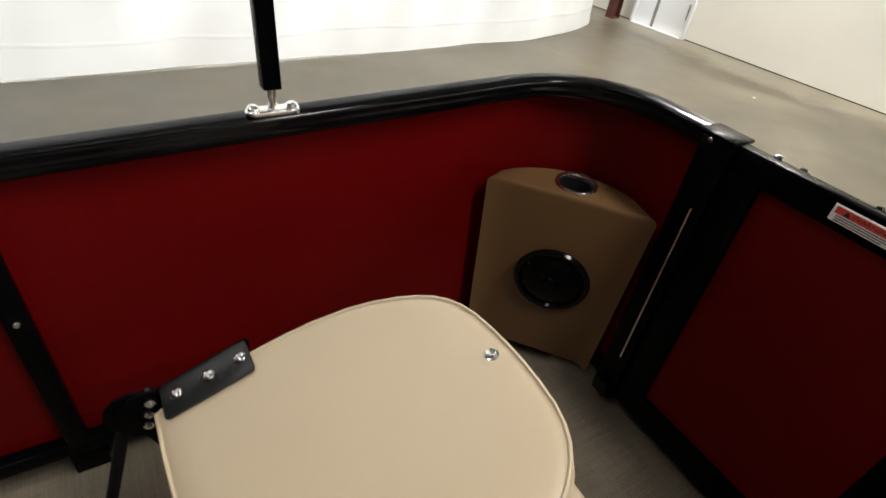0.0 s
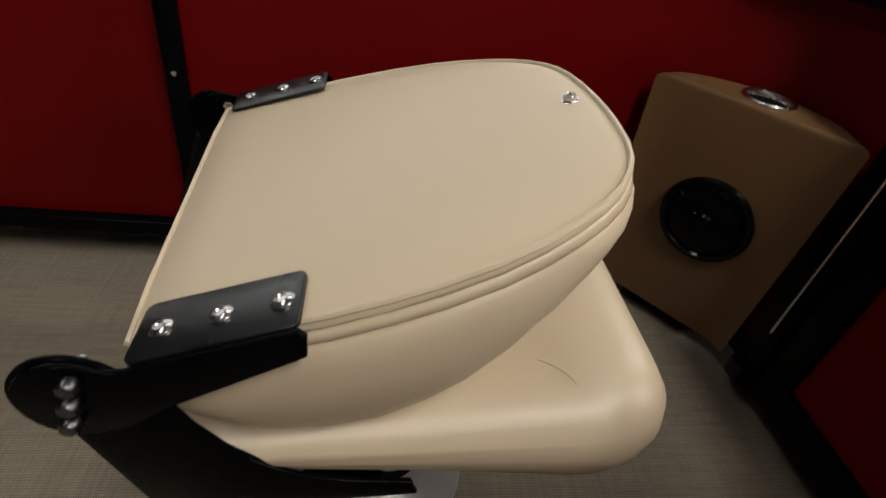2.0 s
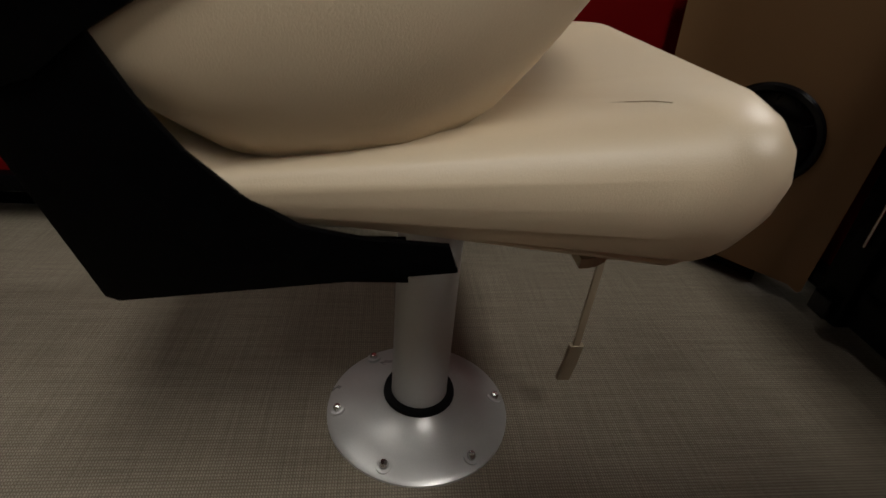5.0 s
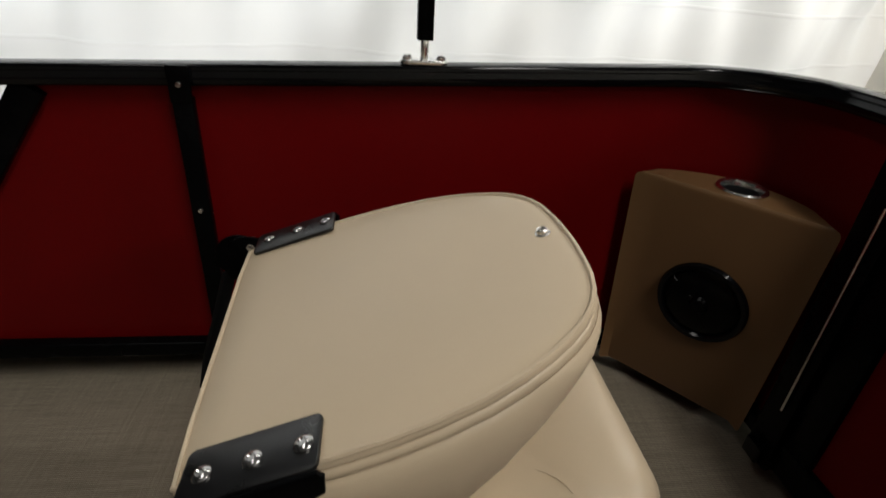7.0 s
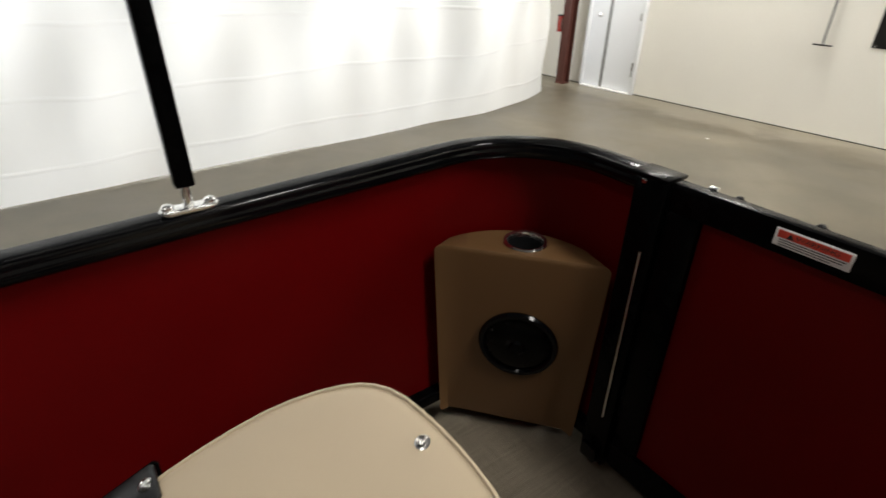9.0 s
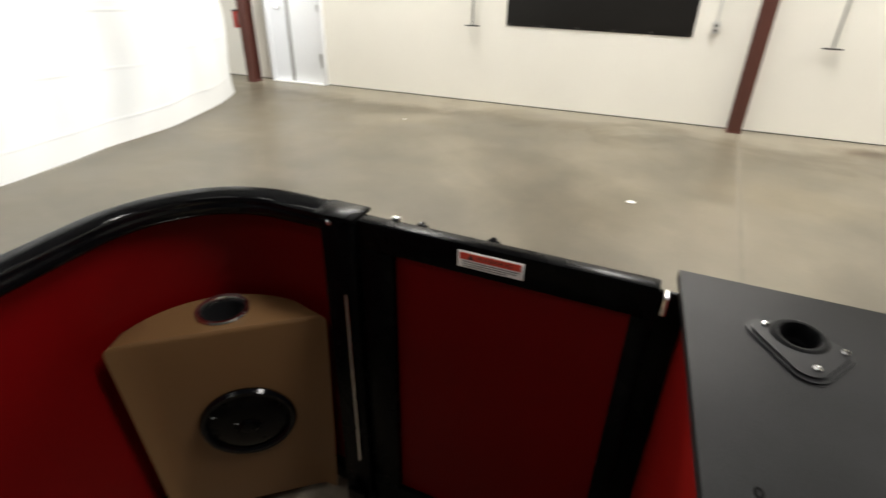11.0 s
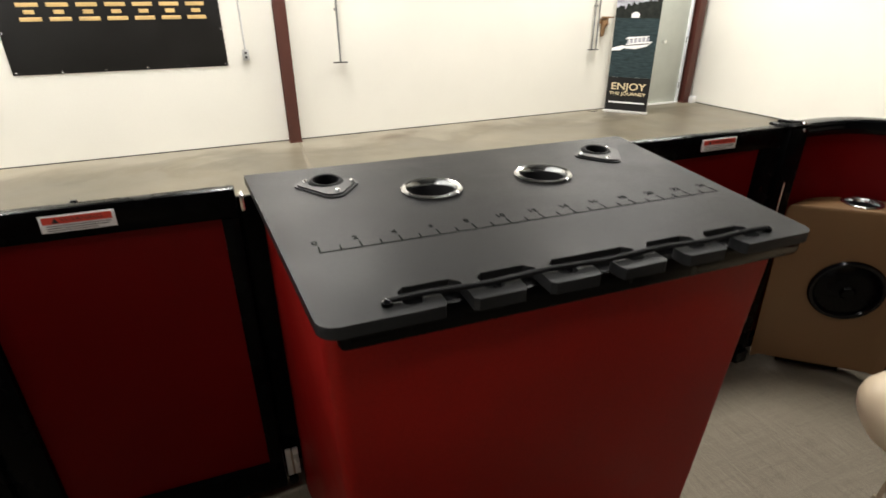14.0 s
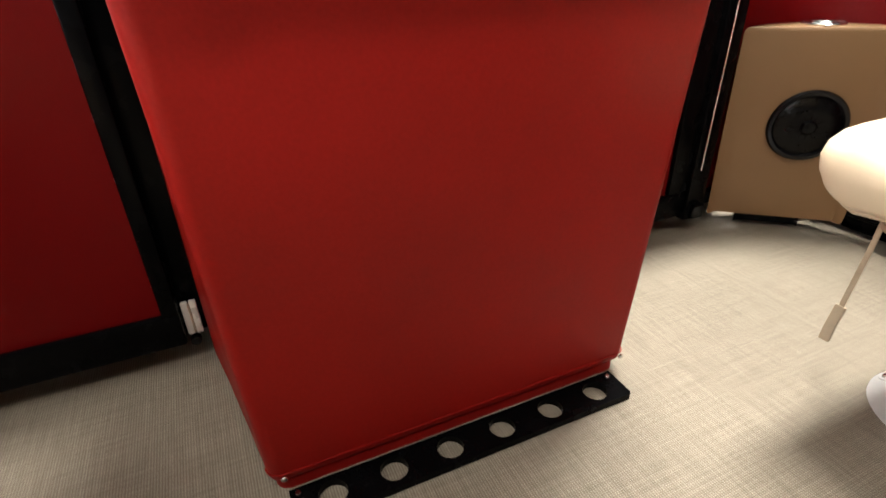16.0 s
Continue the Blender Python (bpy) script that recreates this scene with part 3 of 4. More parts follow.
def rollup_banner():
    b = thing("rollup_banner", (0, 0, 0), "roll-up advertising banner with a lake photo, standing on the floor", "banner")
    w, h = 0.66, 2.0
    part("foot_case", box(-w / 2 - 0.02, w / 2 + 0.02, -0.05, 0.07, 0.0, 0.035, 0.008), ALU, b)
    part("lower_sheet", box(-w / 2, w / 2, -0.004, 0.0, 0.035, 0.55), BANNER_BLACK, b)
    part("lake_print", box(-w / 2, w / 2, -0.004, 0.0, 0.551, 1.46), WATER_PRINT, b)
    trees = [(-w / 2, 1.42)] + [(-w / 2 + w * k / 24, 1.57 + 0.005 * k + 0.07 * noise.noise((k * 0.7, 1, 2)) + 0.02 * noise.noise((k * 2.3, 5, 2))) for k in range(25)] + [(w / 2, 1.42)]
    part("tree_line", prism(trees, lambda a, c, t: Vector((a, t, c)), -0.0065, -0.0045), TREE_PRINT, b)
    part("sky_print", box(-w / 2, w / 2, -0.004, 0.0, 1.4605, h), SKY_PRINT, b)
    flat = lambda a, c, t: Vector((a, t, c))
    wake = [(-0.33, 0.945), (-0.20, 0.955), (-0.10, 1.005), (-0.17, 1.03), (-0.33, 0.985)]
    part("wake_print", prism(wake, flat, -0.0065, -0.0045), PAPER, b, "white wake on the photo")
    hull = [(-0.13, 0.985), (0.02, 0.975), (0.19, 1.02), (0.275, 1.095), (0.10, 1.085), (-0.12, 1.045)]
    part("boat_print", prism(hull, flat, -0.0072, -0.0052), PAPER, b, "white boat on the photo")
    part("boat_stripe", prism([(-0.12, 1.018), (0.20, 1.052), (0.235, 1.070), (-0.12, 1.032)], flat, -0.0085, -0.0075), INK, b)
    part("boat_rail", prism([(-0.11, 1.05), (0.22, 1.095), (0.22, 1.145), (-0.10, 1.11)], flat, -0.0065, -0.0045), SKY_PRINT, b)
    for k in range(5):
        part("boat_post", box(-0.08 + 0.06 * k, -0.064 + 0.06 * k, -0.0085, -0.0075, 1.058 + 0.008 * k, 1.125 + 0.006 * k), PAPER, b)
    part("boat_roof", prism([(-0.14, 1.115), (0.18, 1.150), (0.23, 1.172), (-0.10, 1.150)], flat, -0.0072, -0.0052), PAPER, b)
    part("house_print", box(-0.09, 0.03, -0.0078, -0.0068, 1.425, 1.465), PAPER, b)
    part("house_roof", prism([(-0.105, 1.4655), (0.045, 1.4655), (-0.01, 1.505), (-0.05, 1.505)], flat, -0.0078, -0.0068), PAPER, b)
    up = Matrix.Rotation(radians(90), 4, "X")
    words("ENJOY", 0.150, Matrix.Translation((0, -0.006, 0.405)) @ up @ Matrix.Diagonal((1.22, 1, 1, 1)), GOLD_PALE, b, bold=0.002)
    words("THE JOURNEY", 0.072, Matrix.Translation((0, -0.006, 0.295)) @ up @ Matrix.Diagonal((1.25, 1, 1, 1)), GOLD_PALE, b, bold=0.001)
    part("text_bar", box(-0.28, 0.28, -0.0062, -0.0042, 0.148, 0.172), PAPER, b)
    part("pole", rod((0, 0.03, 0.035), (0, 0.03, h), 0.01, seg=10), ALU, b)
    part("top_bar", box(-w / 2, w / 2, -0.008, 0.012, h, h + 0.025, 0.004), ALU, b)
    b.matrix_basis = pose(5.50, 6.28, FLOOR_Z, 0, 0, -50)
    return b


rollup_banner()


def corner_things():
    b = thing("junction_box", (7.18, Y1 - 0.20, FLOOR_Z), "small white box on the floor by the corner column", "box")
    part("case", box(7.13, 7.23, Y1 - 0.26, Y1 - 0.18, FLOOR_Z, FLOOR_Z + 0.11, 0.008), PAPER, b)
    part("lid", box(7.135, 7.225, Y1 - 0.255, Y1 - 0.185, FLOOR_Z + 0.1105, FLOOR_Z + 0.118, 0.003), WHITE_DOOR, b)
    hall(b)
    c = thing("wooden_bracket", (5.19, Y1 - 0.05, 0.60), "brown wooden bracket hanging on the wall by the banner", "bracket")
    part("back_board", box(5.11, 5.27, Y1 - 0.025, Y1 - 0.002, 0.66, 0.74, 0.004), WOOD, c)
    part("side_board", prism([(0.0, 0.70), (-0.10, 0.72), (-0.13, 0.66), (-0.06, 0.60), (-0.05, 0.49), (0.0, 0.47)], lambda p, q, t: Vector((t, Y1 - 0.026 + p, q)), 5.13, 5.17), WOOD, c)
    part("shelf", box(5.12, 5.27, Y1 - 0.15, Y1 - 0.026, 0.742, 0.762, 0.003), WOOD, c)
    hall(c)
    e = thing("alarm_box", (-6.525, Y1 - 0.315, FLOOR_Z + 0.76), "small red metal box fixed to the steel column", "box")
    part("case", box(-6.555, -6.495, Y1 - 0.35, Y1 - 0.28, FLOOR_Z + 0.76, FLOOR_Z + 0.98, 0.008), ALARM_RED, e)
    part("lid", box(-6.56, -6.49, Y1 - 0.355, Y1 - 0.275, FLOOR_Z + 0.9805, FLOOR_Z + 1.0, 0.004), INK, e)
    part("bracket", box(-6.4945, -6.4905, Y1 - 0.33, Y1 - 0.29, FLOOR_Z + 0.80, FLOOR_Z + 0.95), STEEL_GREY, e)
    hall(e)
    k = thing("floor_cable", (5.2, Y1 - 0.06, FLOOR_Z), "thin black cable lying at the wall's foot", "cable")
    part("lead", sweep([(5.02 + 0.32 * f, Y1 - 0.05 - 0.10 * math.sin(f * 5), FLOOR_Z + 0.005) for f in [j / 14 for j in range(15)]], ring_section(0.005, 6)), RUBBER, k)
    hall(k)


corner_things()

JOINT = material("pale joint filler", (0.168, 0.146, 0.108), 0.6, 0.0, 0.25, 5, 60, 0.1)
single("floor_joint", prism([(0.130, 1.2), (0.162, 1.2), (0.308, 6.3), (0.276, 6.3)], plan, FLOOR_Z + 0.0005, FLOOR_Z + 0.002), JOINT, "pale filled joint across the concrete floor", "trim", kind="structure")

random.seed(4)
for k, (sx, sy, s) in enumerate(((-0.60, 3.68, 0.05), (1.65, 3.42, 0.04), (3.1, 4.9, 0.028), (-3.4, 5.0, 0.022))):
    poly = [(sx + s * (0.6 + 0.5 * random.random()) * math.cos(a), sy + s * (0.6 + 0.5 * random.random()) * math.sin(a) * 0.8) for a in (0.2, 1.3, 2.6, 3.9, 5.2)]
    single("paper_scrap", prism(poly, plan, FLOOR_Z + 0.001, FLOOR_Z + 0.004), PAPER, "small white paper scrap on the concrete", "litter", (sx, sy, FLOOR_Z), "paper scraps")


# ---- the boat ----
single("deck", box(-1.335, 1.335, -4.2, 0.175, -0.05, 0.0, 0.004), DECK, "grey-beige woven vinyl boat deck", "deck", kind="structure")
single("underbody", box(-1.2, 1.2, -4.1, 0.02, FLOOR_Z, -0.0505), HULL, "plain underside of the boat on the floor", "hull", kind="structure")


def rail_top(y):
    return 0.736 + 0.037 * min(y, 0.0)


def edge_path(off, z=None, y_from=-4.1, n=14):
    """The railing's line, off metres inside its outer face, from aft round the corner to the gate post (port side)."""
    R, xo, yo = 0.235, -1.240, 0.046
    pts = [(xo + off, y) for y in [y_from + (-0.2 - y_from) * k / 96 for k in range(97)]]
    cx, cy = xo + R, yo - R
    for k in range(n + 1):
        a = math.pi - math.pi / 2 * k / n
        pts.append((cx + (R - off) * math.cos(a), cy + (R - off) * math.sin(a)))
    pts.append((-0.86, yo - off))
    return [(x, y, rail_top(y) if z is None else z) for x, y in pts]


def bolt(p, axis, r=0.006, h=0.004, name="rivet", parent=None, mat=None):
    return part(name, lathe([(r, 0), (r, h * 0.5), (r * 0.75, h), (0, h * 1.1)], p, axis, 14), mat or BOLT, parent)


def railing(s):
    """One side's railing with its rounded bow corner; s = -1 port, 1 starboard."""
    def flip(pts):
        return [(-s * x, y, z) for x, y, z in pts]

    r = thing("side_railing", (s * 1.22, -0.6, 0.0), "black aluminium boat railing with dark red panel and rounded corner", "railing", "side railings")
    # flat cap with an outer lip over a deep, round-shouldered inner face
    k_in = -s
    half = [(-0.021, 0.0), (-0.021, -0.010), (-0.016, -0.012), (-0.016, -0.036), (0.016, -0.036), (0.0205, -0.0345), (0.0235, -0.030),
            (0.0245, -0.024), (0.0240, -0.018), (0.0225, -0.0145), (0.0222, -0.010), (0.0218, -0.004), (0.0200, -0.001), (0.018, 0.0)]
    sec = [(k_in * a, b) for a, b in half]
    part("top_rail", sweep(flip(edge_path(0.018)), sec), BLACK_GLOSS, r, "glossy black top rail")
    part("bottom_rail", sweep(flip(edge_path(0.020, 0.088)), rounded(0.040, 0.034, 0.006, 3)), BLACK, r)
    # panel between the rails, in two lengths meeting behind the post
    bm = bmesh.new()
    inner, outer = edge_path(0.012), edge_path(0.008)

    def top(y, z):
        if s > 0 or y > -1.345:
            return z - 0.026
        return max(0.225, 0.665 + 1.35 * (y + 1.325))

    rows = []
    for (x, y, z), (x2, y2, _) in zip(inner, outer):
        rows.append([bm.verts.new((-s * a, b, c)) for a, b, c in ((x, y, 0.095), (x, y, top(y, z)), (x2, y2, top(y, z)), (x2, y2, 0.095))])
    for a, b in zip(rows, rows[1:]):
        for j in range(4):
            bm.faces.new((a[j], a[(j + 1) % 4], b[(j + 1) % 4], b[j]))
    part("panel", bm, RED, r, "dark red glossy panel")
    for y in (-1.086,):
        x = s * 1.236 - s * 0.040
        part("post", box(min(x - s * 0.006, x + s * 0.016), max(x - s * 0.006, x + s * 0.016), y - 0.017, y + 0.017, 0.1055, rail_top(y) - 0.0525, 0.003), BLACK, r)
        for z, dx in ((rail_top(y) - 0.030, 0.008), (0.432, 0.006)):
            bolt((x - s * dx, y, z), (-s, 0, 0), 0.0055, 0.004, "rivet", r)
        part("cap", box(min(x - s * 0.008, x + s * 0.0), max(x - s * 0.008, x + s * 0.0), y - 0.018, y + 0.018, rail_top(y) - 0.062, rail_top(y) + 0.001, 0.002), BLACK, r)
    if s < 0:
        curve = [(-1.216, -1.334, 0.648), (-1.216, -1.425, 0.525), (-1.216, -1.60, 0.290), (-1.216, -1.640, 0.245), (-1.216, -1.70, 0.225), (-1.216, -4.0, 0.222)]
        part("end_bar", sweep(curve, rounded(0.050, 0.022, 0.004, 3), up=Vector((1, 0, 0))), BLACK, r, "slanting black bar beside the open corner")
    for y in (-0.45, -1.086, -2.1, -3.1, -4.0):
        part("foot", box(s * 1.224 - 0.013, s * 1.224 + 0.013, y - 0.03, y + 0.03, 0.0, 0.0705, 0.002), BLACK, r)
    # gate post with a hinge rod
    x0, x1 = (-0.912, -0.849) if s < 0 else (0.849, 0.912)
    part("gate_post", box(x0, x1, -0.008, 0.040, 0.045, 0.7325, 0.004), BLACK, r)
    part("post_cap", box(x0 - 0.010, x1 + 0.002, -0.010, 0.048, 0.733, 0.7405, 0.003), BLACK, r)
    part("hinge_rod", rod((s * 0.868, -0.013, 0.19), (s * 0.868, -0.013, 0.60), 0.0026, seg=10), CHROME, r, "thin bright steel hinge rod")
    part("base_clip", box(s * 0.882 - 0.02, s * 0.882 + 0.02, -0.022, -0.0085, 0.052, 0.09, 0.003), BLACK_GLOSS, r)
    bolt((s * 0.892, -0.0085, 0.727), (0, -1, 0), 0.005, 0.003, "bolt", r)
    if s > 0:
        part("latch_pin", rod((0.850, 0.034, 0.7445), (0.888, -0.004, 0.7445), 0.0035, seg=10), BLACK_GLOSS, r, "black latch pin on the post")
        part("latch_head", lathe([(0.006, 0), (0.006, 0.004), (0.003, 0.006), (0, 0.0065)], (0.889, -0.005, 0.741), seg=14), CHROME, r)
    return r


railing(-1)
railing(1)

# black sill: outer wall, and top plates added to block light leaks
def sill():
    r, xo, yo = 0.20, 1.296, 0.134
    line = [(-xo, -4.2)] + [(-xo + r - r * math.cos(a), yo - r + r * math.sin(a)) for a in [math.pi / 2 * k / 8 for k in range(9)]]
    line = line + [(-x, y) for x, y in line[::-1]]
    bm = sweep([(x, y, 0.0435) for x, y in line], rounded(0.008, 0.0865, 0.002, 2))
    inset, r2 = 0.027, r - 0.027
    lip = [(-xo + inset, -4.2)] + [(-xo + inset + r2 - r2 * math.cos(a), yo - inset - r2 + r2 * math.sin(a)) for a in [math.pi / 2 * k / 8 for k in range(9)]]
    lip = lip + [(-x, y) for x, y in lip[::-1]]
    sweep([(x, y, 0.0895) for x, y in lip], rounded(0.052, 0.005, 0.001, 2), bm=bm)
    # added corner plates that keep light off the deck under the pods
    for k in (-1, 1):
        box(min(k * 1.243, k * 1.10), max(k * 1.243, k * 1.10), -0.09, 0.125, 0.036, 0.041, bm=bm)
    return box(-1.06, 1.06, 0.0408, 0.0805, 0.087, 0.092, bm=bm)


single("trim", sill(), BLACK, "black deck sill with added plates that block light under the rails", "trim", kind="structure")


def stanchion():
    x, y, z = -1.218, -0.673, rail_top(-0.673)
    p = thing("canopy_pole", (x, y, z), "black square canopy pole on a chrome rail mount", "pole")
    part("mount_base", prism(rounded(0.030, 0.085, 0.0149, 8, x, y), plan, z + 0.0005, z + 0.009, bevel=0.003), CHROME, p, "polished chrome mount")
    part("stud", rod((x, y, z + 0.009), (x, y, z + 0.045), 0.0075, bevel=0.001), CHROME, p)
    for d in (-0.03, 0.03):
        part("knob", lathe([(0.009, 0), (0.009, 0.004), (0.006, 0.007), (0, 0.008)], (x, y + d, z + 0.009), seg=16), CHROME, p)
    mast = box(x - 0.014, x + 0.014, y - 0.014, y + 0.014, z + 0.04, z + 1.3, 0.003)
    lean = Matrix.Translation((x, y, z + 0.02)) @ Matrix.Rotation(radians(-5.5), 4, "Y") @ Matrix.Translation((-x, -y, -z - 0.02))
    bmesh.ops.transform(mast, matrix=lean, verts=mast.verts)
    part("mast", mast, BLACK_STEEL, p)
    return p


stanchion()


def gate(s):
    xa, xb = 0.398, 0.845
    x0, x1 = (s * xa, s * xb) if s > 0 else (-xb, -xa)
    g = thing("bow_gate", ((x0 + x1) / 2, 0.02, 0.03), "black framed bow gate with dark red panel and warning label", "gate", "bow gates")
    part("top_rail", box(x0, x1, 0.0, 0.027, 0.688, 0.738, 0.003), BLACK, g)
    part("bottom_rail", box(x0, x1, 0.0, 0.040, 0.058, 0.126, 0.004), BLACK, g)
    wide, slim = 0.060, 0.028
    a, b = (x0, x0 + wide), (x1 - slim, x1)
    if s > 0:
        a, b = (x0, x0 + slim), (x1 - wide, x1)
    for u, v in (a, b):
        part("stile", box(u, v, 0.001, 0.039, 0.1265, 0.6875, 0.003), BLACK, g)
    part("panel", box(a[1] - 0.003, b[0] + 0.003, 0.014, 0.018, 0.1235, 0.6905), RED, g, "dark red glossy panel")
    # label
    lx = -0.624 if s < 0 else 0.637
    lab = part("warning_label", box(lx - 0.050, lx + 0.050, -0.0022, -0.0002, 0.702, 0.729, 0.0006), PAPER, g, "white and red warning label")
    part("red_field", box(lx - 0.046, lx + 0.046, -0.0028, -0.0023, 0.7155, 0.7265), LABEL_RED, lab)
    up = Matrix.Rotation(radians(90), 4, "X")
    words("WARNING", 0.0085, Matrix.Translation((lx + 0.006, -0.0029, 0.721)) @ up @ Matrix.Diagonal((1.35, 1, 1, 1)), INK, lab, depth=0.0002)
    part("triangle", prism([(lx - 0.034, 0.7168), (lx - 0.024, 0.7168), (lx - 0.029, 0.7252)], lambda p, q, t: Vector((p, t, q)), -0.0033, -0.0029), INK, lab)
    for k in range(3):
        part("text_bar", box(lx - 0.042, lx + (0.043, 0.040, 0.026)[k], -0.0027, -0.0023, 0.7118 - 0.0036 * k, 0.7130 - 0.0036 * k), INK, lab)
    # latch hardware on the far face
    if s < 0:
        for cx in (-0.751, -0.633):
            part("latch_knob", lathe([(0.006, 0), (0.006, 0.003), (0.004, 0.005), (0, 0.0055)], (cx, 0.036, 0.733), seg=14), BLACK_GLOSS, g)
            part("latch_strap", box(cx - 0.010, cx + 0.010, 0.0275, 0.042, 0.69, 0.733, 0.002), BLACK, g)
        part("latch_bar", box(-0.80, -0.785, 0.0275, 0.038, 0.715, 0.7405, 0.002), CHROME, g, "bright latch bar")
    for z, hh, hx in ((0.716, 0.021, s * 0.3895), (0.102, 0.036, s * 0.3805)):
        if hh > 0.03:
            for u in (-0.0075, 0.0075):
                part("gate_hinge", box(hx - s * u - 0.0062, hx - s * u + 0.0062, 0.018, 0.0265, z - hh, z + hh, 0.002), HINGE, g, "bright hinge leaf")
            part("hinge_barrel", rod((hx, 0.019, z - hh * 0.9), (hx, 0.019, z + hh * 0.9), 0.0024, seg=12), STRAP, g)
            part("hinge_stop", rod((hx + s * 0.004, 0.018, z - hh - 0.018), (hx + s * 0.004, 0.034, z - hh - 0.018), 0.010, seg=16, bevel=0.002), BLACK_GLOSS, g)
        else:
            part("gate_hinge", box(hx - 0.003, hx + 0.004, -0.002, 0.024, z - hh * 0.8, z + hh * 0.5, 0.0015), CHROME, g, "bright upper hinge")
    return g


gate(-1)
gate(1)


def speaker_pod(s):
    a, b = Vector((-1.206, -0.236, 0)), Vector((-0.925, 0.0, 0))
    zb, zt = 0.065, 0.527
    p = thing("speaker_pod", (s * 1.08, -0.08, 0.0), "tan vinyl corner pod with speaker and steel cup holder", "speaker", "corner pods")
    # plan outline: straight face, rounded back in the rail's corner
    back = [(x, y) for x, y, z in edge_path(0.026)][97:-1]
    face = [(a.x + (b.x - a.x) * k / 10, a.y + (b.y - a.y) * k / 10) for k in range(11)]
    face[0], face[-1] = (a.x, a.y), (b.x, b.y)
    lean, nin = 0.036, Vector((-0.643, 0.766, 0))

    def ring(f):
        """The plan at a height; f = 1 at the floor, where the face lies deeper in the corner."""
        pts = []
        for x, y in face:
            q = Vector((x, y, 0)) + nin * lean * f
            pts.append((max(q.x, -1.196), min(q.y, 0.002)))
        return [(-s * x, y) for x, y in pts + back[::-1]]

    outline = ring(0)
    bm = bmesh.new()
    cx, cy = sum(x for x, y in outline) / len(outline), sum(y for x, y in outline) / len(outline)
    loops = []
    for inset, z in ((0.004, 0.044), (0.0, 0.050), (0.0, 0.16), (0.0, 0.30), (0.0, zt - 0.010), (0.0012, zt - 0.004), (0.004, zt), (0.010, zt + 0.003)):
        loops.append([bm.verts.new((x + (cx - x) * inset / 0.15, y + (cy - y) * inset / 0.15, z)) for x, y in ring(1 - z / zt)])
    n = len(outline)
    for l0, l1 in zip(loops, loops[1:]):
        for k in range(n):
            bm.faces.new((l0[k], l0[(k + 1) % n], l1[(k + 1) % n], l1[k]))
    bm.faces.new(loops[0][::-1])
    # top with the cup's hole
    cup = Vector((-s * -1.100, -0.068, 0))
    hole = [bm.verts.new((x, y, zt + 0.004)) for x, y in circle(cup.x, cup.y, 0.041, 32)]
    edges = [bm.edges.get((loops[-1][k], loops[-1][(k + 1) % n])) for k in range(n)]
    edges += [bm.edges.new((hole[k], hole[(k + 1) % 32])) for k in range(32)]
    bmesh.ops.triangle_fill(bm, use_beauty=True, use_dissolve=False, edges=edges)
    part("body", bm, POD, p)
    part("plinth", prism([(x + (cx - x) * 0.5 + s * 0.030, y + (cy - y) * 0.5 + 0.036) for x, y in ring(0.93)], plan, 0.0, 0.0435), RUBBER, p, "black plinth under the pod")
    ch = part("cup_holder", lathe([(0.0465, 0.0), (0.0475, 0.003), (0.0455, 0.0065), (0.039, 0.005), (0.037, 0.0), (0.036, -0.075), (0, -0.076)], (cup.x, cup.y, zt + 0.0035), seg=40), CHROME, p, "polished steel cup holder")
    part("liner", lathe([(0.0362, -0.005), (0.0345, -0.073), (0, -0.0735)], (cup.x, cup.y, zt + 0.0035), seg=32), DARK, ch)
    nrm = Vector((-s * 0.643, -0.766, 0))
    cen = Vector((-1.055, -0.105, 0.298)) if s < 0 else Vector((1.074, -0.122, 0.302))
    # onto the face plane
    q = Vector((-s * a.x, a.y, 0))
    cen -= nrm * ((cen - q).dot(nrm) + lean * (1 - cen.z / zt))
    nrm = (nrm + Vector((0, 0, -lean / zt))).normalized()
    sp = part("speaker", lathe([(0.088, 0.0), (0.090, 0.006), (0.086, 0.013), (0.078, 0.013), (0.074, 0.008)], cen, nrm, 48), BLACK_GLOSS, p, "round black speaker")
    part("grille", lathe([(0.0755, 0.006), (0.060, 0.013), (0.035, 0.016), (0.018, 0.016), (0, 0.017)], cen, nrm, 40), GRILLE, sp)
    part("dust_cap", lathe([(0.019, 0.0165), (0.014, 0.022), (0, 0.024)], cen, nrm, 24), GRILLE, sp)
    for k in range(12):
        an = 2 * math.pi * k / 12
        side = Vector((-nrm.y, nrm.x, 0)).normalized()
        v = side * math.cos(an) + nrm.cross(side) * math.sin(an)
        part("grille_rib", rod(cen + nrm * 0.0165 + v * 0.02, cen + nrm * 0.0095 + v * 0.073, 0.0012, seg=6), GRILLE, sp)
    return p


speaker_pod(-1)
speaker_pod(1)


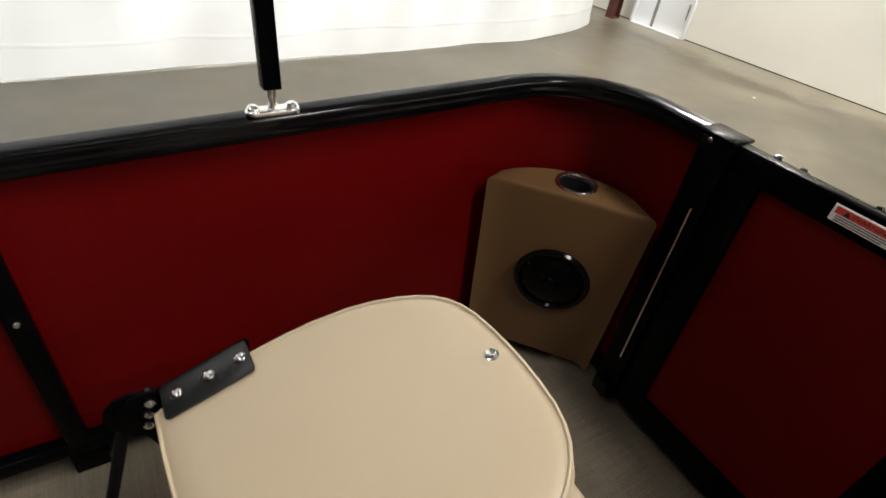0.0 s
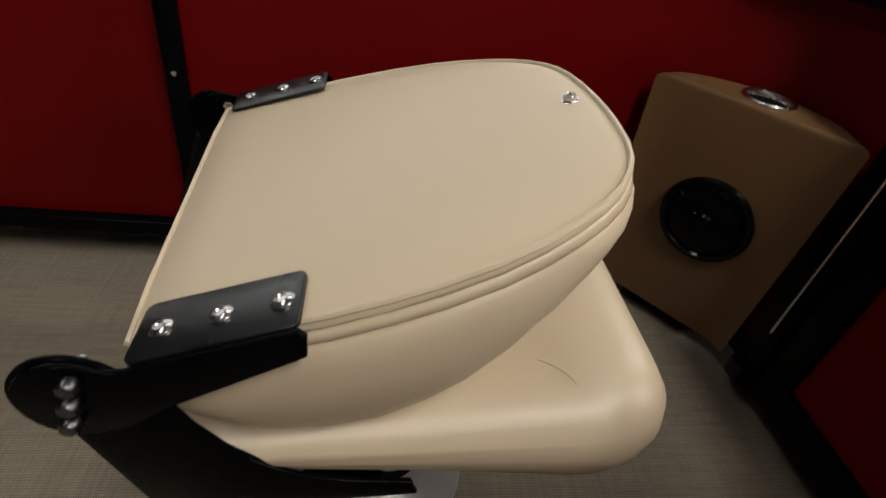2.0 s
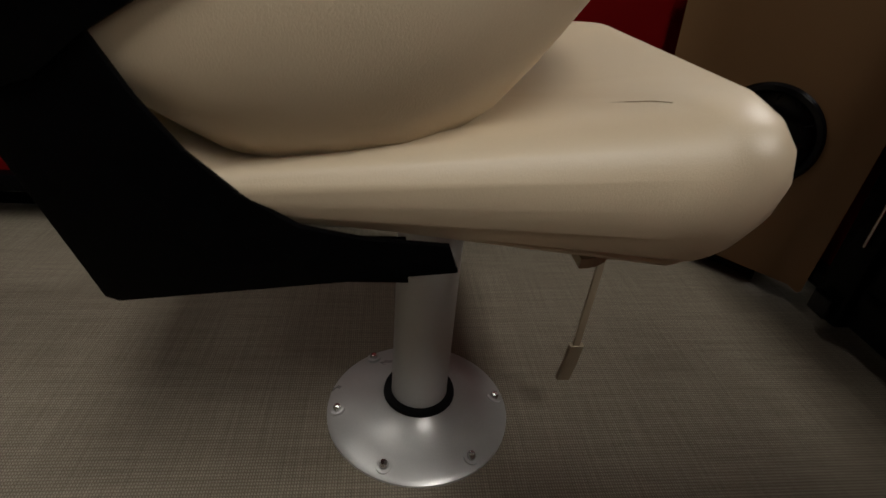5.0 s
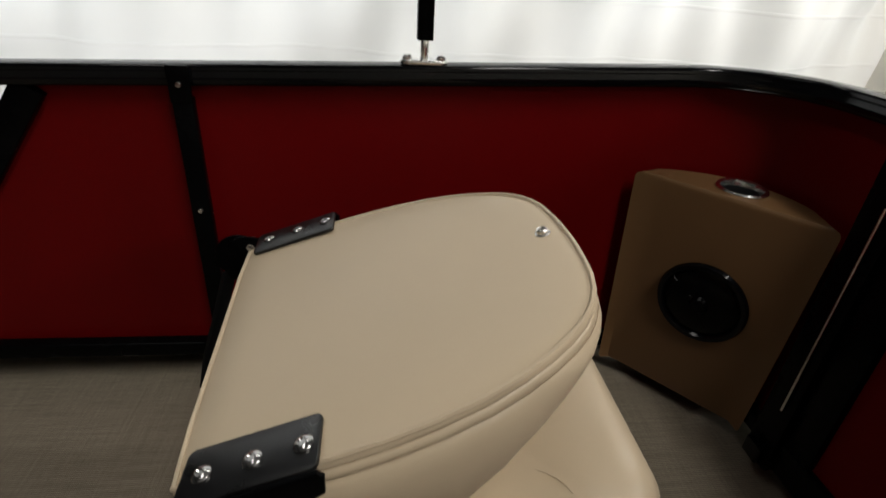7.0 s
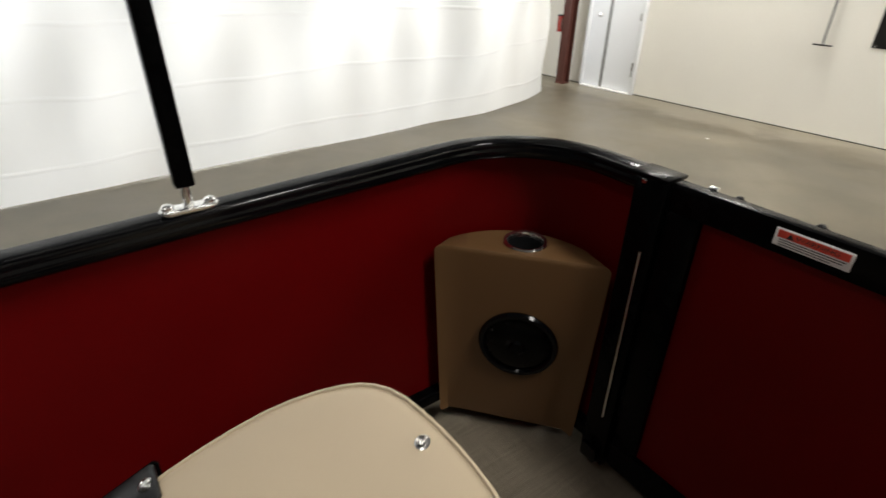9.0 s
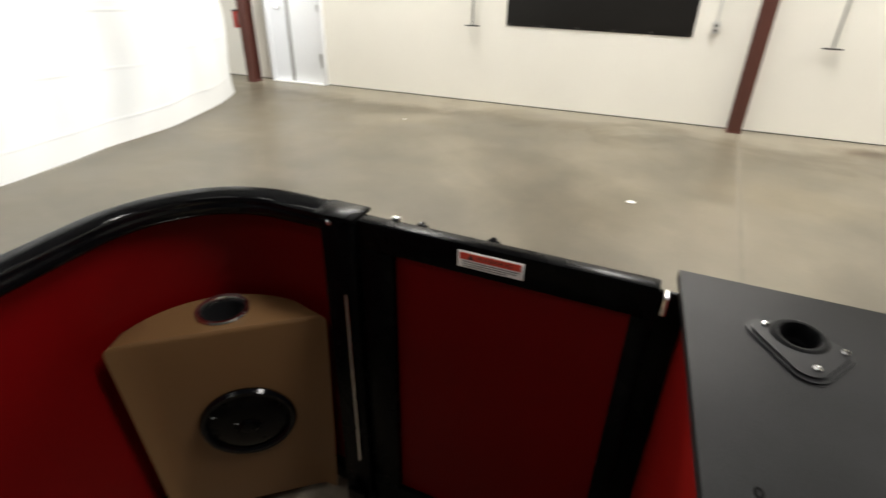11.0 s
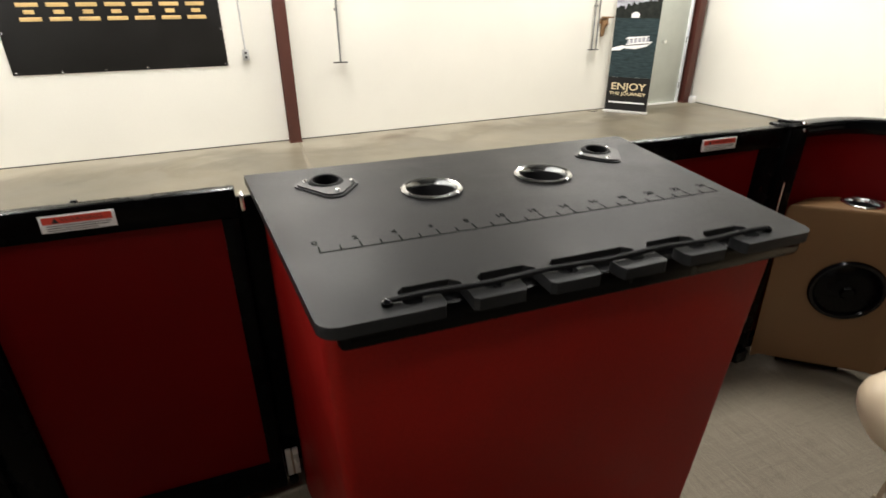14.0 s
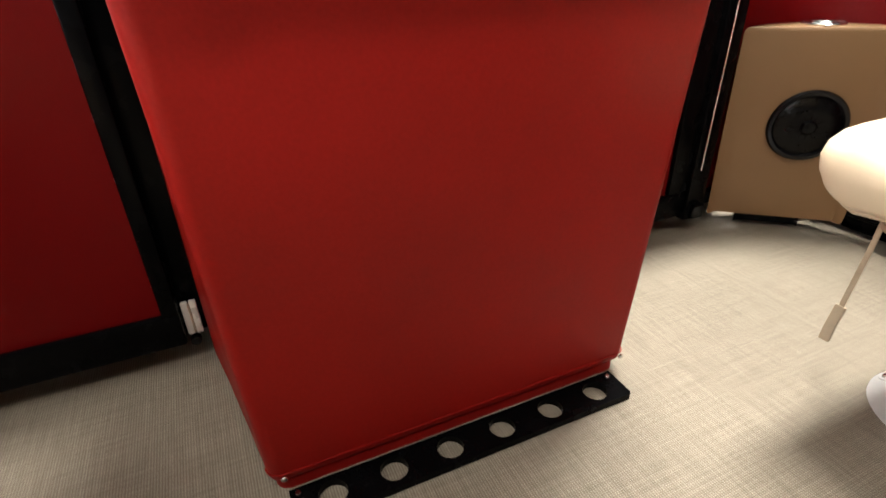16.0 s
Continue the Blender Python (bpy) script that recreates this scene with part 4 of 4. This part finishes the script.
def fishing_station():
    ox = 0.006
    st = thing("fishing_station", (ox, -0.15, 0.0), "dark red bow cabinet under a grey fishing table top", "cabinet")
    # body: flared plan, front leaning out towards the top, rounded front edges
    bm = bmesh.new()
    def outline(yf, hw, hl):
        r, pts, left = 0.022, [(0.366, 0.035)], [(0.366, 0.035)]
        for k in range(7):
            an = -math.pi / 2 * k / 6
            pts.append((hw - r + r * math.cos(an), yf + r + r * math.sin(an)))
            left.append((hl - r + r * math.cos(an), yf + r + r * math.sin(an)))
        return [(ox + x, y) for x, y in pts] + [(ox - x, y) for x, y in left[::-1]]
    loops = []
    for z, yf, hw in ((0.028, -0.357, 0.328), (0.033, -0.361, 0.331), (0.041, -0.3625, 0.331), (0.20, -0.375, 0.332), (0.45, -0.393, 0.333), (0.70, -0.411, 0.334)):
        loops.append([bm.verts.new((x, y, z)) for x, y in outline(yf, hw, hw - 0.022 + 0.02 * z / 0.7)])
    n = len(loops[0])
    for a, b in zip(loops, loops[1:]):
        for k in range(n):
            bm.faces.new((a[k], a[(k + 1) % n], b[(k + 1) % n], b[k]))
    bm.faces.new(loops[0][::-1])
    bm.faces.new(loops[-1])
    part("body", bm, RED_CABINET, st)
    bm = bmesh.new()
    f = [bm.verts.new((x, y, 0.0)) for x, y in outline(-0.352, 0.325, 0.302)]
    g = [bm.verts.new((x, y, 0.0275)) for x, y in outline(-0.352, 0.325, 0.302)]
    for k in range(n):
        bm.faces.new((f[k], f[(k + 1) % n], g[(k + 1) % n], g[k]))
    bm.faces.new(f[::-1])
    bm.faces.new(g)
    part("foot", bm, RED_CABINET, st)
    part("skirt_bead", sweep([(x, y, 0.047) for x, y in outline(-0.3645, 0.3325, 0.3115)[1:-1]], ring_section(0.0012, 6)), RED_CABINET, st)
    for xx in (-0.29, 0.322):
        bolt((ox + xx, -0.3625, 0.036), (0, -1, 0), 0.005, 0.003, "screw", st)
    # table top with six hooked rod slots in its near edge
    seats = [-0.22375 + 0.0895 * k for k in range(6)]
    mid_x = -0.011
    y_in, y_tongue, y_edge, y_seat = -0.4255, -0.4475, -0.4765, -0.4625
    sw = 0.0115
    edge = []
    def hook(seat, open0, open1):
        """Left-hand hook: the seat lies left of the opening. Points from left to right along the near edge."""
        return [(open0, y_edge), (open0 + 0.004, y_edge + 0.008), (open0 + 0.004, y_tongue - 0.006), (open0, y_tongue), (seat + sw, y_tongue), (seat + sw * 0.9, y_seat + 0.003), (seat + sw * 0.4, y_seat),
                (seat - sw * 0.4, y_seat), (seat - sw, y_seat + 0.004), (seat - sw, y_in - 0.008), (seat - sw + 0.008, y_in), (open1 - 0.010, y_in), (open1, y_in - 0.010), (open1, y_edge + 0.004), (open1 + 0.005, y_edge)]
    h1 = hook(seats[0], seats[0] + 0.026, seats[0] + 0.058)
    h2 = hook(seats[1], seats[1] + 0.026, seats[1] + 0.058)
    c0, c1 = -0.017, 0.017
    mid_l = hook(seats[2], c0, c1)[:11]
    mid = mid_l + [(-x, y) for x, y in mid_l[::-1]]
    right = [(-x, y) for x, y in (h1 + h2)[::-1]]
    near = [(x + mid_x - ox, y) for x, y in h1 + h2 + mid + right]
    r = 0.022
    outline_t = [(-0.386, 0.048)]
    for k in range(6):
        an = math.pi + math.pi / 2 * k / 5
        outline_t.append((-0.340 + r + r * math.cos(an), y_edge + r + r * math.sin(an)))
    outline_t += near
    for k in range(6):
        an = -math.pi / 2 + math.pi / 2 * k / 5
        outline_t.append((0.297 - r + r * math.cos(an), y_edge + r + r * math.sin(an)))
    outline_t.append((0.386, 0.048))
    outline_t = [(x + ox, y) for x, y in outline_t]
    cups = [(-0.105, -0.143), (0.096, -0.141)]
    rods = [(-0.256, -0.055), (0.262, -0.056)]
    holes = [circle(x, y, 0.0395, 32) for x, y in cups] + [circle(x, y, 0.020, 24) for x, y in rods]
    zt = 0.745
    top = part("table_top", prism(outline_t, plan, zt - 0.014, zt, holes), TOP, st, "dark grey moulded table top with slots")
    part("apron", box(ox - 0.318, ox + 0.318, -0.4495, -0.4125, 0.694, 0.7305, 0.008), BLACK, st, "black strip under the slots")
    for u, v in ((-0.425, -0.340), (0.340, 0.425)):
        part("side_post", box(u, v, 0.0405, 0.050, 0.0925, 0.7105, 0.003), BLACK, st)
    # ruler
    for k in range(25):
        x = -0.3048 + 0.0254 * k
        part("ruler_tick", box(x - 0.0011, x + 0.0011, -0.310, -0.293 if k % 2 == 0 else -0.298, zt, zt + 0.0004), ENGRAVED, top)
    part("ruler_line", box(-0.3056, 0.3056, -0.3122, -0.3102, zt, zt + 0.0004), ENGRAVED, top)
    for k in range(0, 25, 2):
        words(str(k), 0.0148, Matrix.Translation((-0.3048 + 0.0254 * k - 0.003, -0.281, zt)) @ Matrix.Rotation(0, 4, "Z"), ENGRAVED, top, "numeral", 0.0004, 0.0005)
    for x, y in cups:
        c = part("cup_holder", lathe([(0.0485, 0.0), (0.049, 0.003), (0.046, 0.0055), (0.041, 0.004), (0.0385, -0.001), (0.0375, -0.006), (0.037, -0.042), (0, -0.043)], (x, y, zt + 0.0005), seg=44), RING, st, "polished steel cup holder")
        part("liner", lathe([(0.0372, -0.004), (0.0355, -0.040), (0, -0.0405)], (x, y, zt + 0.0005), seg=32), DARK, c)
    for (x, y), k in zip(rods, (1, -1)):
        # moulded three-cornered flange, its collar near the long side
        lobes = [(-0.030, 0.004, 0.020), (0.034, -0.010, 0.016), (0.004, -0.050, 0.020), (0.0, 0.0, 0.028)]
        cloud = [(x + k * (u + q * math.cos(t)), y + v + q * math.sin(t)) for u, v, q in lobes for t in [2 * math.pi * j / 28 for j in range(28)]]
        rim = hull_of(cloud)
        mx, my = sum(p[0] for p in rim) / len(rim), sum(p[1] for p in rim) / len(rim)
        bm = prism(rim, plan, zt + 0.0004, zt + 0.0025, holes=(circle(x, y, 0.0195, 24),))
        fl = part("rod_holder", bm, ROD_GREY, st, "grey moulded flush rod holder")
        inner = [(mx + (px - mx) * 0.90, my + (py - my) * 0.90) for px, py in rim]
        part("dome", prism(inner, plan, zt + 0.0026, zt + 0.0052, holes=(circle(x, y, 0.0195, 24),)), ROD_GREY, fl)
        part("collar", lathe([(0.029, 0.0053), (0.026, 0.0085), (0.0235, 0.0098), (0.0205, 0.0092), (0.0193, 0.006), (0.0185, -0.038), (0, -0.0385)], (x, y, zt), (0.0, -0.10, 1), 32), RUBBER, fl)
        for u, v in ((-0.032, 0.010), (0.040, -0.010), (0.010, -0.050)):
            bolt((x + k * u, y + v, zt + 0.0052), (0, 0, 1), 0.0042, 0.003, "screw", fl)
    # elastic cord over the slots
    cord = [(-0.262 + 0.502 * k / 24, -0.4545 + 0.002 * math.sin(k * 0.9), zt + 0.0045) for k in range(25)]
    part("cord", sweep(cord, ring_section(0.0034, 8)), RUBBER, st, "black elastic cord")
    for x in (cord[0][0], cord[-1][0]):
        part("cord_end", lathe([(0.006, 0), (0.006, 0.004), (0.003, 0.007), (0, 0.0075)], (x, -0.4545, zt), seg=14), BLACK_GLOSS, st)
    # foot plate with six rod-butt holes
    hx = [0.012 - 0.235 + 0.094 * k for k in range(6)]
    plate = [(-0.282, -0.3655), (-0.282, -0.424), (-0.278, -0.428), (0.298, -0.428), (0.302, -0.424), (0.302, -0.3655)]
    part("butt_plate", prism(plate, plan, 0.0, 0.013, [circle(x, -0.396, 0.0215, 28) for x in hx]), BLACK, st, "black rod butt plate with six round holes")
    for x in (-0.27, 0.29):
        bolt((x, -0.376, 0.013), (0, 0, 1), 0.0045, 0.003, "screw", st)
    return st


fishing_station()


# ---- seats ----
def fold_seat(px, cx, strap_x, tail=False):
    """A folded-down boat seat: its pedestal at px, its cushions centred on cx."""
    label = "cream vinyl folding boat seat, folded down on its pedestal"
    st = thing("boat_seat", (px, -0.698, 0.0), label, "seat", "bow seats")
    py = -0.698
    base = part("pedestal_base", lathe([(0.120, 0.0), (0.120, 0.003), (0.114, 0.007), (0.090, 0.011), (0.060, 0.021), (0.047, 0.031), (0.045, 0.033), (0, 0.033)], (px, py, 0), seg=64), ALU, st, "satin cast aluminium base plate")
    for k in range(6):
        an = radians(35 + 60 * k)
        bx, by = px + 0.106 * math.cos(an), py + 0.106 * math.sin(an)
        part("washer", lathe([(0.0095, 0.0), (0.0095, 0.0035), (0.006, 0.0042)], (bx, by, 0.0078), (math.cos(an) * 0.2, math.sin(an) * 0.2, 1), 18), ALU, base)
        part("bolt", lathe([(0.0055, 0), (0.0055, 0.004), (0.004, 0.007), (0, 0.0075)], (bx, by, 0.0105), seg=12), BOLT, base)
    part("seal_ring", lathe([(0.0435, 0.0), (0.0465, 0.002), (0.0455, 0.007), (0.0365, 0.008)], (px, py, 0.032), seg=40), RUBBER, base)
    part("post", rod((px, py, 0.034), (px, py, 0.348), 0.036, seg=40), PIPE, st, "pale grey pedestal tube")
    part("swivel_plate", prism(rounded(0.14, 0.12, 0.02, 4, px + 0.01, py), plan, 0.348, 0.356), BLACK_STEEL, st)
    part("lock_lever", rod((px + 0.02, py + 0.09, 0.350), (px + 0.06, py + 0.19, 0.345), 0.006, seg=10), BLACK_STEEL, st)

    # seat cushion: rounded slab, front nose thick, rear curling up
    bm = bmesh.new()
    def plan_seat():
        pts = []
        y0, y1, hw = -0.905, -0.486, 0.203
        for k, (sx, sy, r) in enumerate(((1, 1, 0.065), (-1, 1, 0.065), (-1, -1, 0.05), (1, -1, 0.05))):
            for i in range(10):
                a = math.pi / 2 * (k + i / 9)
                pts.append((cx + sx * (hw - r) + r * math.cos(a), (y1 - r if sy > 0 else y0 + r) + r * math.sin(a)))
        return pts
    P = plan_seat()
    mx, my = cx, -0.69
    def zlow(y):
        f = max(0.0, (-0.76 - y) / 0.145)
        g = max(0.0, (y + 0.66) / 0.18)
        return 0.362 + 0.095 * f ** 1.6 + 0.045 * g ** 2
    def ztop(x, y):
        dish = 0.014 * max(0.0, 1 - ((x - cx) / 0.17) ** 2)
        z = float(np.interp(y, (-0.90, -0.82, -0.74, -0.68, -0.62, -0.57, -0.52, -0.48), (0.455, 0.436, 0.440, 0.452, 0.471, 0.484, 0.490, 0.485)))
        return z - dish * (1 if y < -0.6 else max(0.0, (-0.5 - y) / 0.1))
    levels = []
    prof = [(0.065, 0.0), (0.028, 0.02), (0.011, 0.10), (0.003, 0.26), (0.0, 0.45), (0.004, 0.64), (0.016, 0.80), (0.036, 0.92), (0.065, 0.985), (0.10, 1.0)]
    for inset, h in prof:
        loop = []
        for x, y in P:
            d = Vector((mx - x, my - y))
            q = Vector((x, y)) + d.normalized() * min(inset, d.length * 0.9)
            zl, zh = zlow(y), ztop(q.x, q.y)
            loop.append(bm.verts.new((q.x, q.y, zl + (zh - zl) * h)))
        levels.append(loop)
    n = len(P)
    for s in (0.62, 0.35, 0.12):
        levels.append([bm.verts.new((mx + (v.co.x - mx) * s, my + (v.co.y - my) * s, ztop(mx + (v.co.x - mx) * s, my + (v.co.y - my) * s))) for v in levels[9]])
    for a, b in zip(levels, levels[1:]):
        for k in range(n):
            bm.faces.new((a[k], a[(k + 1) % n], b[(k + 1) % n], b[k]))
    bm.faces.new(levels[0][::-1])
    bm.faces.new(levels[-1])
    cushion = part("seat_cushion", bm, VINYL, st, "cream vinyl seat cushion")
    lowp = []
    for x, y in P:
        d = Vector((mx - x, my - y)).normalized()
        lowp.append((x + d.x * 0.026, y + d.y * 0.026, zlow(y) + 0.002))
    part("piping", sweep(lowp, ring_section(0.0028, 6), closed=True), VINYL, cushion)
    fold = [(cx + u, y, ztop(cx + u, y)) for u, y in [(0.118 + 0.048 * f, -0.632 + 0.046 * f ** 0.8 + 0.008 * math.sin(f * 3.1)) for f in [k / 10 for k in range(11)]]]
    part("crease", sweep(fold, ring_section(0.0004, 6)), STRAP, cushion, "fine crease in the vinyl")
    part("seat_pan", prism([(mx + (x - mx) * 0.5, my + (y - my) * 0.35) for x, y in P], plan, 0.3555, 0.3625), BLACK_STEEL, st)

    # backrest, folded down; its rear face looks up
    hinge = Vector((cx + 0.002, -0.922, 0.5305))
    tilt = Matrix.Translation(hinge) @ Matrix.Rotation(radians(18.8), 4, "X")
    L = 0.372
    side = ((0.178, 0.0), (0.183, 0.018), (0.187, 0.05), (0.189, 0.09), (0.190, 0.13), (0.188, 0.17), (0.184, 0.205), (0.176, 0.245), (0.165, 0.277), (0.152, 0.304), (0.139, 0.325), (0.125, 0.342),
            (0.109, 0.3545), (0.092, 0.363), (0.070, 0.369), (0.040, 0.3725), (0.014, 0.374))

    def turned(u, v):
        """The backrest sits a little askew on its brackets."""
        return (u + 0.003 - 0.012 * (v - 0.1), 0.975 * v + 0.010 + (0.052 - 0.05 * v) * u)

    B = [turned(u, v) for u, v in side] + [turned(-u, v) for u, v in side[::-1]] + [turned(u, -0.003) for u in (-0.12, -0.06, 0.0, 0.06, 0.12)]

    def thick(v):
        return float(np.interp(v, (-0.01, 0.0, 0.03, 0.06, 0.10, 0.15, 0.20, 0.24, 0.28, 0.32, 0.372), (0.035, 0.05, 0.108, 0.142, 0.161, 0.164, 0.150, 0.126, 0.096, 0.068, 0.042)))
    def crown(u, v):
        return 0.006 * (1 - (u / 0.19) ** 2) * math.sin(min(1, max(0, v / L)) * math.pi)
    bm = bmesh.new()
    mu, mv = 0.0, 0.16
    levels = []
    # two pleated welts below the piping, then the bulging side
    WELT = ((0.0030, 0.0), (-0.0006, 0.002), (-0.0014, 0.0045), (-0.0016, 0.0065), (-0.0004, 0.0080), (0.0010, 0.0088), (-0.0008, 0.0096), (-0.0030, 0.0115), (-0.0036, 0.0140), (-0.0034, 0.0165), (-0.0022, 0.0182), (-0.0006, 0.0190), (-0.0024, 0.0198))
    PROF = ((-0.0062, 0.0), (-0.0092, 0.10), (-0.0105, 0.22), (-0.010, 0.36), (-0.005, 0.50), (0.006, 0.66), (0.024, 0.80), (0.050, 0.91), (0.085, 0.98), (0.12, 1.0))
    for s in (0.15, 0.45, 0.75, 0.93):
        levels.append([bm.verts.new(tilt @ Vector((mu + (u - mu) * s, mv + (v - mv) * s, crown(mu + (u - mu) * s, mv + (v - mv) * s)))) for u, v in B])

    def swell(inset, v):
        """The side bulges along the flanks and hardly at the tip."""
        return inset * (1 - 0.75 * min(1.0, max(0.0, (v - 0.2) / 0.16))) if inset < 0 else inset

    for inset, w in WELT:
        loop = []
        for u, v in B:
            d = Vector((mu - u, mv - v)).normalized() * swell(inset, v)
            loop.append(bm.verts.new(tilt @ Vector((u + d.x, v + d.y, -w - 0.002))))
        levels.append(loop)
    for inset, h in PROF:
        loop = []
        for u, v in B:
            d = Vector((mu - u, mv - v))
            q = Vector((u, v)) + d.normalized() * min(swell(inset, v), d.length * 0.9)
            loop.append(bm.verts.new(tilt @ Vector((q.x, q.y, -0.026 - (thick(q.y) - 0.024) * h))))
        levels.append(loop)
    n = len(B)
    for a, b in zip(levels, levels[1:]):
        for k in range(n):
            bm.faces.new((a[k], a[(k + 1) % n], b[(k + 1) % n], b[k]))
    bm.faces.new(levels[0])
    bm.faces.new(levels[-1][::-1])
    back = part("backrest", bm, VINYL, st, "cream vinyl backrest folded over the seat")
    for w, inset, r, mt, nm in ((-0.0022, 0.0008, 0.0026, VINYL, "piping"), (-0.0108, 0.0008, 0.0006, SEAM, "seam"), (-0.0210, -0.0007, 0.0006, SEAM, "seam")):
        loop = []
        for u, v in B:
            d = Vector((mu - u, mv - v)).normalized()
            loop.append(tilt @ Vector((u + d.x * inset, v + d.y * inset, w)))
        part(nm, sweep(loop, ring_section(r, 6), closed=True), mt, back)
    part("button", lathe([(0.0085, 0.0), (0.0085, 0.0012), (0.0058, 0.002), (0.0058, 0.0052), (0.005, 0.006), (0.0042, 0.0052), (0.004, 0.002), (0, 0.002)], tilt @ Vector((-0.013, 0.351, 0.0)), tilt.to_3x3() @ Vector((0, 0, 1)), 16), BOLT, back, "chrome snap button")

    # hinge brackets, one on each side
    for sx in (1, -1):
        xo = cx + sx * 0.205
        back_y, drop, tuck = (0.0015, 0.0025, 0.005) if sx > 0 else (-0.013, 0.006, 0.008)
        xi = xo - sx * 0.005
        sag = 0.0 if sx > 0 else -0.008
        side = part("bracket_arm", prism([(-0.931 + 0.037 * math.cos(radians(a)), 0.507 + 0.037 * math.sin(radians(a))) for a in range(190, 30, -12)] + [(-0.893, 0.520), (-0.880, 0.505), (-0.866, 0.478), (-0.848, 0.452), (-0.825, 0.430),
                                  (-0.795, 0.412), (-0.760, 0.405), (-0.713, 0.402), (-0.706, 0.384), (-0.897, 0.361), (-0.904, 0.364), (-0.940, 0.470), (-0.958, 0.480)],
                                 lambda a, b, t: Vector((t, a, b + sag)), min(xo, xi), max(xo, xi), bevel=0.0012), BLACK_STEEL, st, "black steel hinge bracket")
        part("inner_flange", box(min(xi, xi - sx * 0.05), max(xi, xi - sx * 0.05), -0.80, -0.735, 0.3735, 0.3765), BLACK_STEEL, side)
        xa, xb = xo + sx * 0.0005, xo + sx * 0.0055
        arm = part("back_bracket", prism([(back_y + a, b) for a, b in [(-0.931 + 0.0325 * math.cos(radians(a)), 0.511 + 0.0325 * math.sin(radians(a))) for a in range(280, 50, -15)] + [(-0.897, 0.540), (-0.798, 0.5785), (-0.793, 0.574), (-0.793, 0.558), (-0.800, 0.553), (-0.880, 0.505), (-0.905, 0.485)]],
                                lambda a, b, t: Vector((t, a, b + sag)), min(xa, xb), max(xa, xb), bevel=0.0012), BLACK_STEEL, st, "black steel backrest bracket")
        # flange folded over the backrest's rear face
        q = Matrix.Translation((-sx * tuck, -0.896 + back_y, 0.5375 - drop)) @ Matrix.Rotation(radians(20.5), 4, "X")
        u0, u1 = sorted((xb, xb - sx * 0.050))
        bm = prism(rounded(u1 - u0, 0.108, 0.006, 3, (u0 + u1) / 2, 0.053), lambda a, b, t: q @ Vector((a, b, t)), 0.0035, 0.0075, bevel=0.001)
        part("flange", bm, FLANGE, arm)
        for k in range(3):
            part("bolt", lathe([(0.0078, 0), (0.0078, 0.0014), (0.0062, 0.0030), (0.0035, 0.0036), (0.0028, 0.0028), (0, 0.0028)], q @ Vector(((u0 + u1) / 2 + sx * 0.002, 0.017 + 0.039 * k, 0.0075)), q.to_3x3() @ Vector((0, 0, 1)), 14), BOLT, arm)
        for dy, z in ((-0.925, 0.531), (-0.929, 0.512), (-0.933, 0.493)):
            part("bolt", lathe([(0.0062, 0), (0.0062, 0.006), (0.005, 0.0075), (0, 0.0078)], (xb, dy, z + sag), (sx, 0, 0), 14), DARK_BOLT, arm)
            part("nut", lathe([(0.006, 0), (0.006, 0.005), (0.0035, 0.005), (0.003, 0.008), (0, 0.0085)], (xi, dy, z + sag), (-sx, 0, 0), 6), BOLT, side)
    board = [(mx + (x - mx) * 0.74, my + (y - my) * 0.58) for x, y in P if y > -0.80]
    part("base_board", prism(board, plan, 0.3535, 0.3615), STRAP, st, "tan board under the cushion")
    for ty in (-0.585, -0.650):
        part("stop_block", box(cx + 0.055, cx + 0.075, ty - 0.014, ty + 0.014, 0.330, 0.353, 0.005), RUBBER, st)
    if tail:
        part("release_strap", sweep([(cx - 0.212, -0.962, 0.475), (cx - 0.211, -0.985, 0.40), (cx - 0.209, -1.008, 0.33), (cx - 0.207, -1.022, 0.268)], rounded(0.022, 0.008, 0.003, 2), up=Vector((0.6, 0.8, 0))), RUBBER, st, "black release strap")
    # hanging strap with a stitched tab
    sxx, sy = strap_x, -0.518
    part("strap", sweep([(sxx, sy, 0.39), (sxx - 0.004, sy + 0.003, 0.25), (sxx - 0.016, sy + 0.006, 0.125)], rounded(0.009, 0.003, 0.001, 2), up=Vector((1, 0, 0))), STRAP, st, "beige hanging strap")
    part("strap_tab", sweep([(sxx - 0.015, sy + 0.006, 0.135), (sxx - 0.022, sy + 0.007, 0.100), (sxx - 0.029, sy + 0.006, 0.066)], rounded(0.018, 0.007, 0.002, 2), up=Vector((1, 0, 0))), STRAP, st)
    return st


fold_seat(-0.730, -0.689, -0.690, True)
fold_seat(0.745, 0.666, 0.690)
